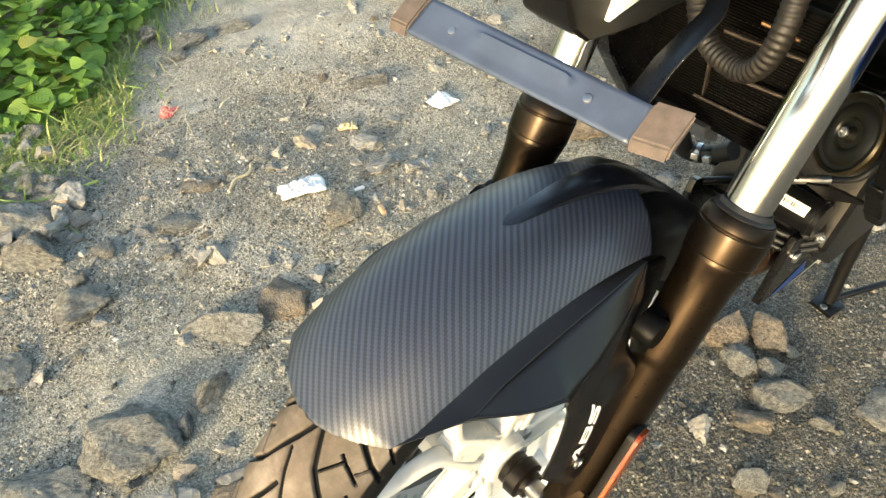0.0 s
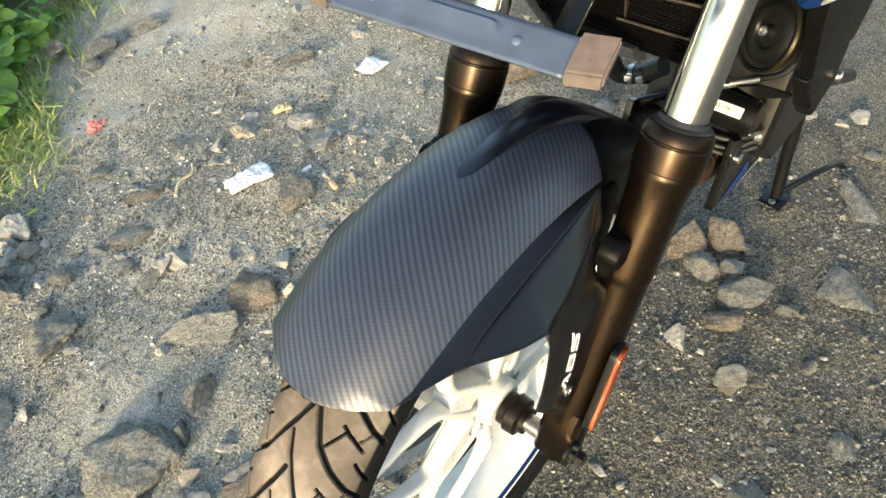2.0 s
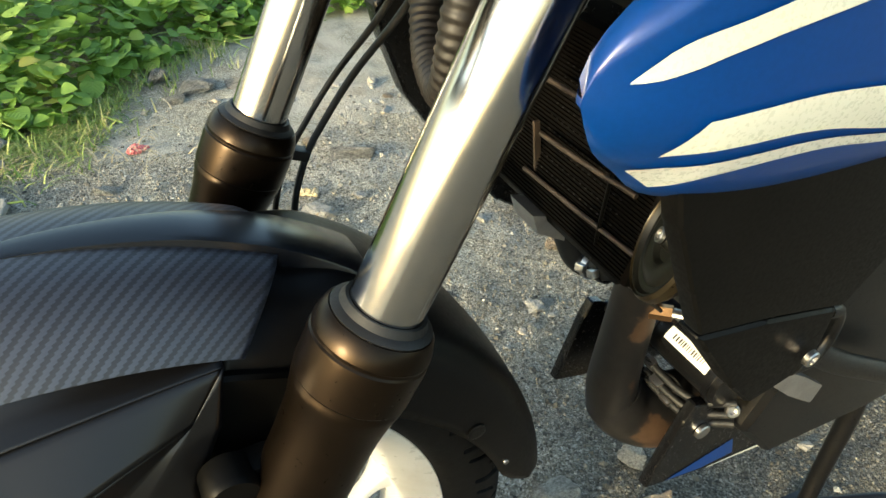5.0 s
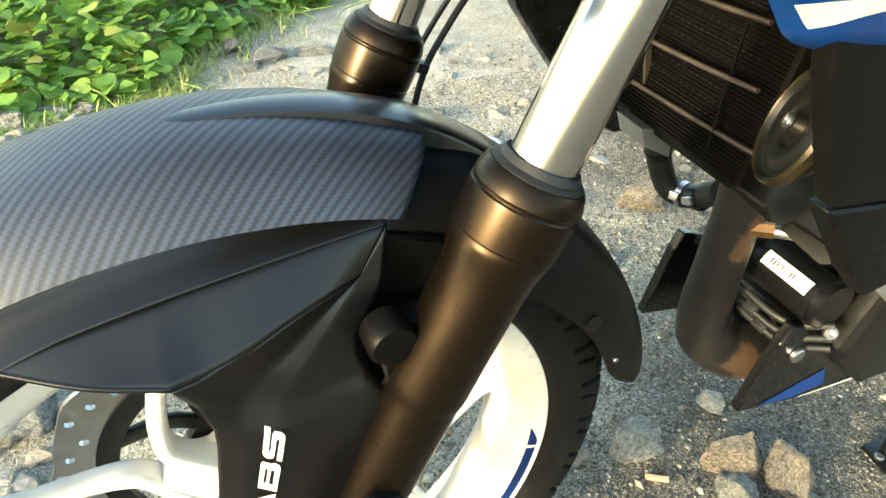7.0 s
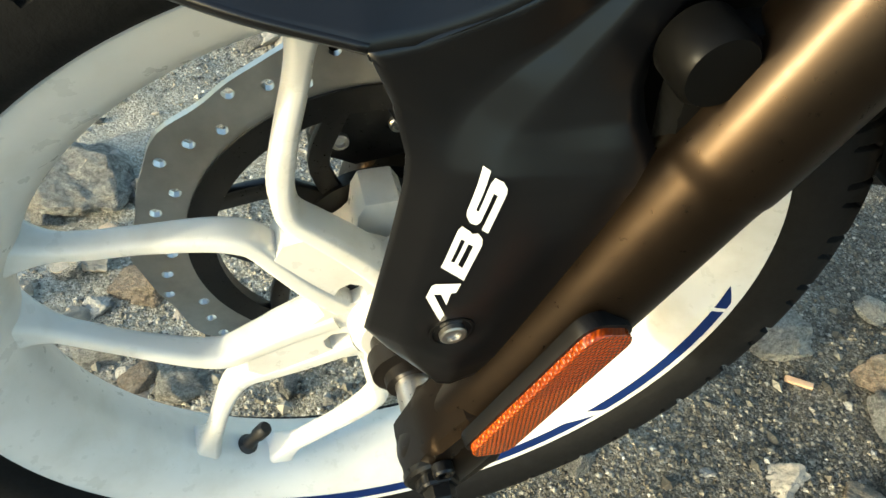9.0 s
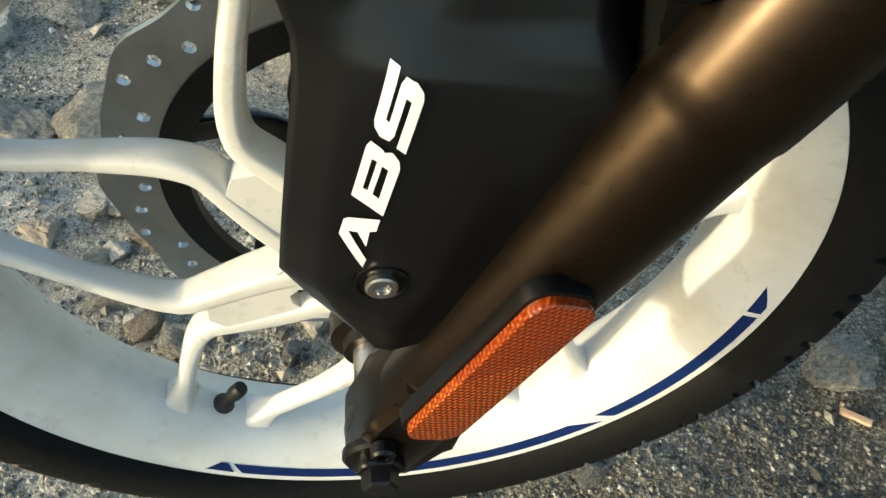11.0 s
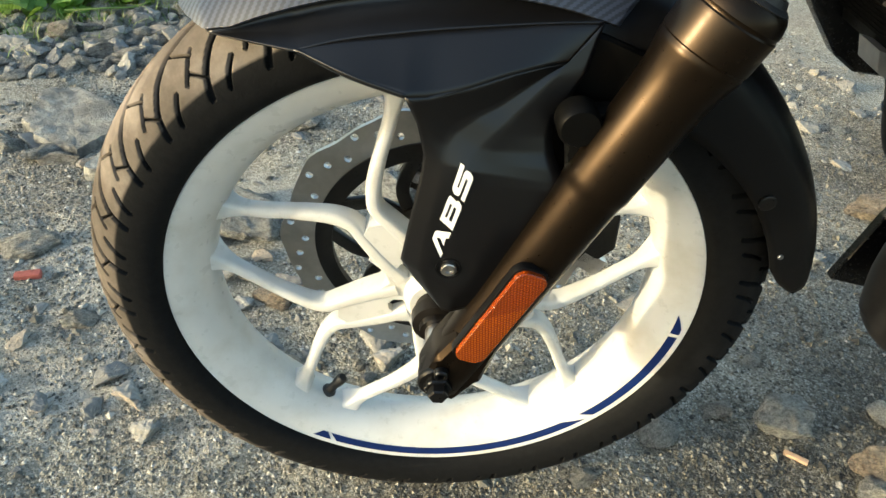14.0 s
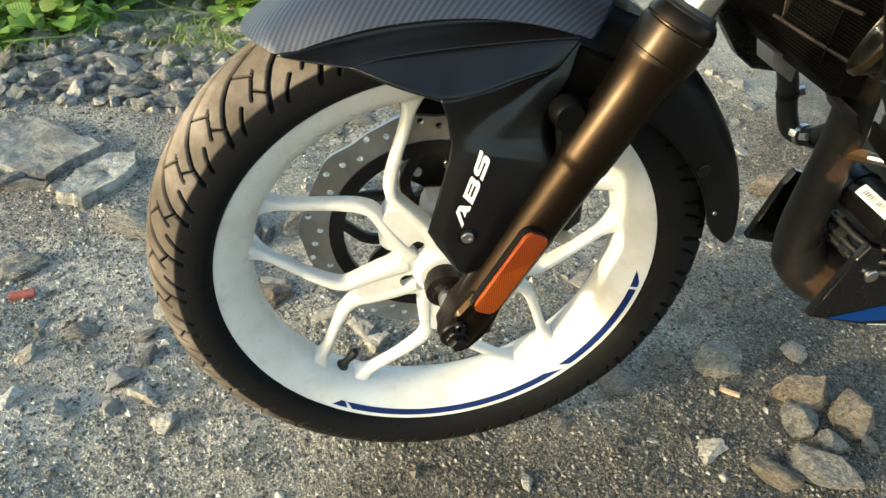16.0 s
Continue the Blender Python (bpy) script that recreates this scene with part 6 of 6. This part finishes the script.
def bedded(name, label, count, area, seed, spots=()):
    """Small stones sunk in the soil, in one mesh."""
    g = random.Random(seed)
    V, F = [], []
    src = []
    for k in range(8):
        me = rock_mesh("bedded_stone", 90 + k, STONE, 11 + k % 4)
        co = np.zeros(len(me.vertices) * 3)
        me.vertices.foreach_get("co", co)
        src.append((co.reshape(-1, 3), [tuple(p.vertices) for p in me.polygons]))
        bpy.data.meshes.remove(me)
    n, o = 0, 0
    while n < count:
        x, y = g.uniform(area[0], area[1]), g.uniform(area[2], area[3])
        if (abs(y) < 0.09 and abs(x) < 0.26) or noise.noise(Vector((x * 2.1, y * 2.1, 40))) < g.uniform(-0.5, 0.25) or (x - y > 0.2 and g.random() < 0.6):
            continue
        r = 0.007 + 0.026 * g.random() ** 3
        co, fs = g.choice(src)
        M = np.array(Matrix.Translation((x, y, lie(x, y) + r * g.uniform(-0.25, 0.10))) @ pose(0, 0, 0, g.uniform(-20, 20), g.uniform(-20, 20), g.uniform(0, 360)) @ Matrix.Diagonal((2.4 * r, 1.8 * r, 1.3 * r, 1)))
        V.append(co @ M[:3, :3].T + M[:3, 3])
        F += [tuple(i + o for i in f) for f in fs]
        o += len(co)
        n += 1
    for x, y, r in spots:
        co, fs = g.choice(src)
        M = np.array(Matrix.Translation((x, y, lie(x, y) + r * g.uniform(0.1, 0.45))) @ pose(0, 0, 0, g.uniform(-25, 25), g.uniform(-25, 25), g.uniform(0, 360)) @ Matrix.Diagonal((2.4 * r, 1.9 * r, 1.5 * r, 1)))
        V.append(co @ M[:3, :3].T + M[:3, 3])
        F += [tuple(i + o for i in f) for f in fs]
        o += len(co)
    tagged(part(name, mesh_of(name, np.vstack(V), F, BEDDED, True, None, 24)), label, "stone", kind="stuff")


scatter("grit", "fine loose grit in grey, brown and white", 210000, (-0.8, 1.1, -0.5, 1.25), (0.0008, 0.0038), 3, PEBBLE)
scatter("gravel_chips", "small angular gravel chips on the soil", 5200, (-0.9, 1.2, -0.55, 1.5), (0.0026, 0.0085), 4, PEBBLE)
bedded("bedded_stones", "small broken stones bedded in the soil", 520, (-0.95, 1.2, -0.55, 1.5), 6)
bedded("stone_rubble", "broken grey stones heaped by the weeds", 0, (0, 0, 0, 0), 7, placed[210:])


# ---- weeds ----
def weed_edge(x):
    return float(np.interp(x, [-1.6, -0.95, -0.62, -0.30, -0.20, 0.0, 0.13, 0.40, 0.64, 1.0, 2.2], [1.14, 1.14, 1.38, 1.32, 1.36, 1.40, 1.62, 1.86, 1.95, 2.05, 2.4]))


# a heart-shaped leaf, folded along its rib: half outline as (across, along)
HALF = np.array([(0.0, 0.10), (0.20, 0.0), (0.40, 0.06), (0.50, 0.26), (0.44, 0.50), (0.28, 0.74), (0.12, 0.90), (0.0, 1.04)])


def leaf_points():
    right = HALF
    spine = np.array([(0.0, v) for _, v in right])
    V, U = [], []
    for a, b in zip(right, spine):
        for s in (-1, 0, 1):
            x, v = (b[0], b[1]) if s == 0 else (s * a[0], a[1])
            V.append((x, v - 0.10, 0.16 * abs(x) - 0.14 * (v - 0.4) ** 2))
            U.append((0.5 + x, v))
    F = []
    for k in range(len(right) - 1):
        for j in (0, 1):
            F.append((3 * k + j, 3 * k + j + 1, 3 * k + j + 4, 3 * k + j + 3))
    return np.array(V), F, np.array(U)


LV, LF, LU = leaf_points()


def leaf_pose(g, x, y, height, size):
    tilt = Euler((g.uniform(-0.75, 0.35), g.uniform(-0.5, 0.5), g.uniform(0, 6.28)))
    return Matrix.LocRotScale((x, y, height), tilt, (size, size, size))


def creeping_vine():
    vine = thing("creeping_vine", "dense creeping vine with heart-shaped green leaves", "plant", at=pose(-0.2, 1.8, 0))
    g = random.Random(21)
    me = mesh_of("leaf", LV, LF, LEAF, True, LU)
    base = Matrix.Translation((0.2, -1.8, 0))
    verts, faces, uvs, n_own = [], [], [], 0
    count = 0
    while count < 8200:
        x = g.uniform(-1.9, 1.7)
        depth = g.random() ** 1.3 * 1.9
        e = weed_edge(x)
        if noise.noise(Vector((x * 3, depth * 3, 5))) < -0.32 - 0.5 * min(1, depth) + (0.25 if depth < 0.12 else 0):
            continue
        y = e + depth + 0.05
        if (abs(x + 0.1) / 1.9) ** 4 + (depth / 1.9) ** 4 > 0.45 + 0.6 * noise.noise(Vector((x * 2, depth * 2, 9))):
            continue
        hill = 0.05 + 0.16 * min(1, depth / 0.5) + 0.05 * noise.noise(Vector((x * 4, y * 4, 2)))
        z = g.uniform(0.25, 1.0) * max(0.02, hill)
        m = leaf_pose(g, x, y, z, g.uniform(0.026, 0.062))
        count += 1
        if n_own < 270 and depth < 0.30 and -0.9 < x < 0.7 and z > 0.45 * hill:
            part("leaf", me, vine, "", base @ m)
            n_own += 1
            continue
        M4 = np.array(base @ m)
        P = LV @ M4[:3, :3].T + M4[:3, 3]
        o = len(verts) * len(LV)
        verts.append(P)
        faces.extend([tuple(i + o for i in f) for f in LF])
        uvs.append(LU)
    rest = part("foliage", mesh_of("foliage", np.vstack(verts), faces, LEAF, True, np.vstack(uvs)), vine)
    tagged(rest, "", "", kind="stuff")
    for k in range(26):
        x = g.uniform(-1.1, 0.9)
        y = weed_edge(x) + g.uniform(-0.08, 0.5)
        a = g.uniform(0, 6.28)
        pts = [(x + 0.2 + 0.09 * j * math.cos(a + 0.3 * j), y - 1.8 + 0.09 * j * math.sin(a + 0.3 * j), 0.012 + 0.03 * g.random()) for j in range(5)]
        part("vine_stem", tube("vine_stem", pts, 0.0022, GRASS, 6, 20, (0, 0, 1)), vine)


creeping_vine()


def blades(name, label, count, seed, mat, where, length, lean):
    """Grass or straw: bent tapering blades in one mesh."""
    g = random.Random(seed)
    V, F = [], []
    made = 0
    while made < count:
        spot = where(g)
        if spot is None:
            continue
        x, y = spot
        made += 1
        L, w = g.uniform(*length), g.uniform(0.0011, 0.0026)
        a, bend = g.uniform(0, 6.28), g.uniform(*lean)
        d, s = Vector((math.cos(a), math.sin(a), 0)), Vector((-math.sin(a), math.cos(a), 0))
        o = len(V)
        z0 = lie(x, y)
        for k in range(4):
            f = k / 3
            c = Vector((x, y, z0)) + d * L * bend * f ** 1.5 + Vector((0, 0, 1)) * (L * f * (1 - 0.55 * bend * f) + 0.003)
            ww = w * (1 - 0.85 * f)
            V += [c - s * ww, c + s * ww]
        for k in range(3):
            F.append((o + 2 * k, o + 2 * k + 1, o + 2 * k + 3, o + 2 * k + 2))
    tagged(part(name, mesh_of(name, V, F, mat, True)), label, "grass", kind="stuff")


def by_edge(g):
    x = g.uniform(-1.3, 0.5)
    return x, weed_edge(x) + g.gauss(0.03, 0.09)


def corner(g):
    x = g.uniform(-0.5, 0.15)
    return x, weed_edge(x) - abs(g.gauss(0, 0.10)) + 0.05


blades("grass", "short green grass at the edge of the weeds", 3000, 8, GRASS, by_edge, (0.02, 0.065), (0.3, 1.3))
blades("grass_tuft", "trampled grass running out into the dust", 2600, 9, GRASS, corner, (0.015, 0.05), (0.7, 1.6))
blades("straw", "dry straw and grass litter", 130, 10, STRAW, lambda g: (g.uniform(-0.5, 0.25), 1.22 + abs(g.gauss(0, 0.14))), (0.02, 0.07), (1.5, 1.75))


# ---- litter ----
def crumpled(name, label, x, y, w, d, turn, mat, seed, height=0.016, category="litter"):
    """A crumpled sheet lying on the ground."""
    nx, ny = 26, 16
    rows = []
    for i in range(nx):
        u = i / (nx - 1) - 0.5
        row = []
        for j in range(ny):
            v = j / (ny - 1) - 0.5
            p = Vector((u * 5, v * 4, seed))
            edge = 1 + 0.14 * noise.noise(Vector((math.atan2(v, u) * 1.5, seed, 0)))
            z = height * (0.45 + abs(noise.noise(p)) + 0.5 * abs(noise.noise(p * 2.3))) * (1 - 0.6 * (2 * max(abs(u), abs(v))) ** 3)
            row.append((u * w * edge * (1 - 0.25 * abs(v)), v * d * edge * (1 + 0.3 * u), z))
        rows.append(row)
    ob = part(name, grid(name, rows, mat, sharp=25))
    ob.matrix_world = Matrix.Translation((x, y, lie(x, y) + 0.001)) @ pose(0, 0, 0, 0, 0, turn)
    thick(ob, 0.0006, 0)
    return tagged(ob, label, category)


crumpled("paper_scrap", "crumpled white paper scrap on the dust", 0.224, 0.812, 0.105, 0.052, -12, PAPER, 3)
crumpled("candy_wrapper", "small red and white foil wrapper", 0.132, 1.290, 0.050, 0.040, 50, REDFOIL, 8, 0.014)
crumpled("lime_patch", "white crumbling plaster lump", 0.690, 0.905, 0.070, 0.060, 10, PAPER, 12, 0.010, "plaster")
crumpled("peel_scrap", "dried yellow-white peel on the dust", 0.440, 0.960, 0.050, 0.024, -20, STRAW, 15, 0.012)


def small_bit(name, label, category, x, y, size, turn, mat):
    ob = part(name, block(name, size, mat, min(size) * 0.3, 2))
    ob.matrix_world = Matrix.Translation((x, y, lie(x, y) + size[2] * 0.45)) @ pose(0, 0, 0, 4, -3, turn)
    return tagged(ob, label, category)


small_bit("brick_chip", "small red brick chip on the soil", "brick", -0.575, 0.292, (0.036, 0.013, 0.010), 12, REDCHIP)
small_bit("wood_chip", "pinkish splinter of wood on the gravel", "wood", 0.478, 0.020, (0.030, 0.007, 0.005), -35, TWIG)
small_bit("cigarette_end", "tan cigarette end in the dust", "litter", 0.318, 0.650, (0.024, 0.010, 0.010), 75, TWIG)
small_bit("white_chip", "small white plastic chip", "litter", 0.322, 0.738, (0.022, 0.008, 0.005), -10, PAPER)
bone = part("dry_twig", tube("dry_twig", [(0.10, 0.905, 0.012), (0.13, 0.930, 0.016), (0.165, 0.935, 0.013), (0.185, 0.965, 0.010)], 0.0032, STRAW, 8, 20, (0, 0, 1)))
tagged(bone, "bent pale twig on the dust", "twig")
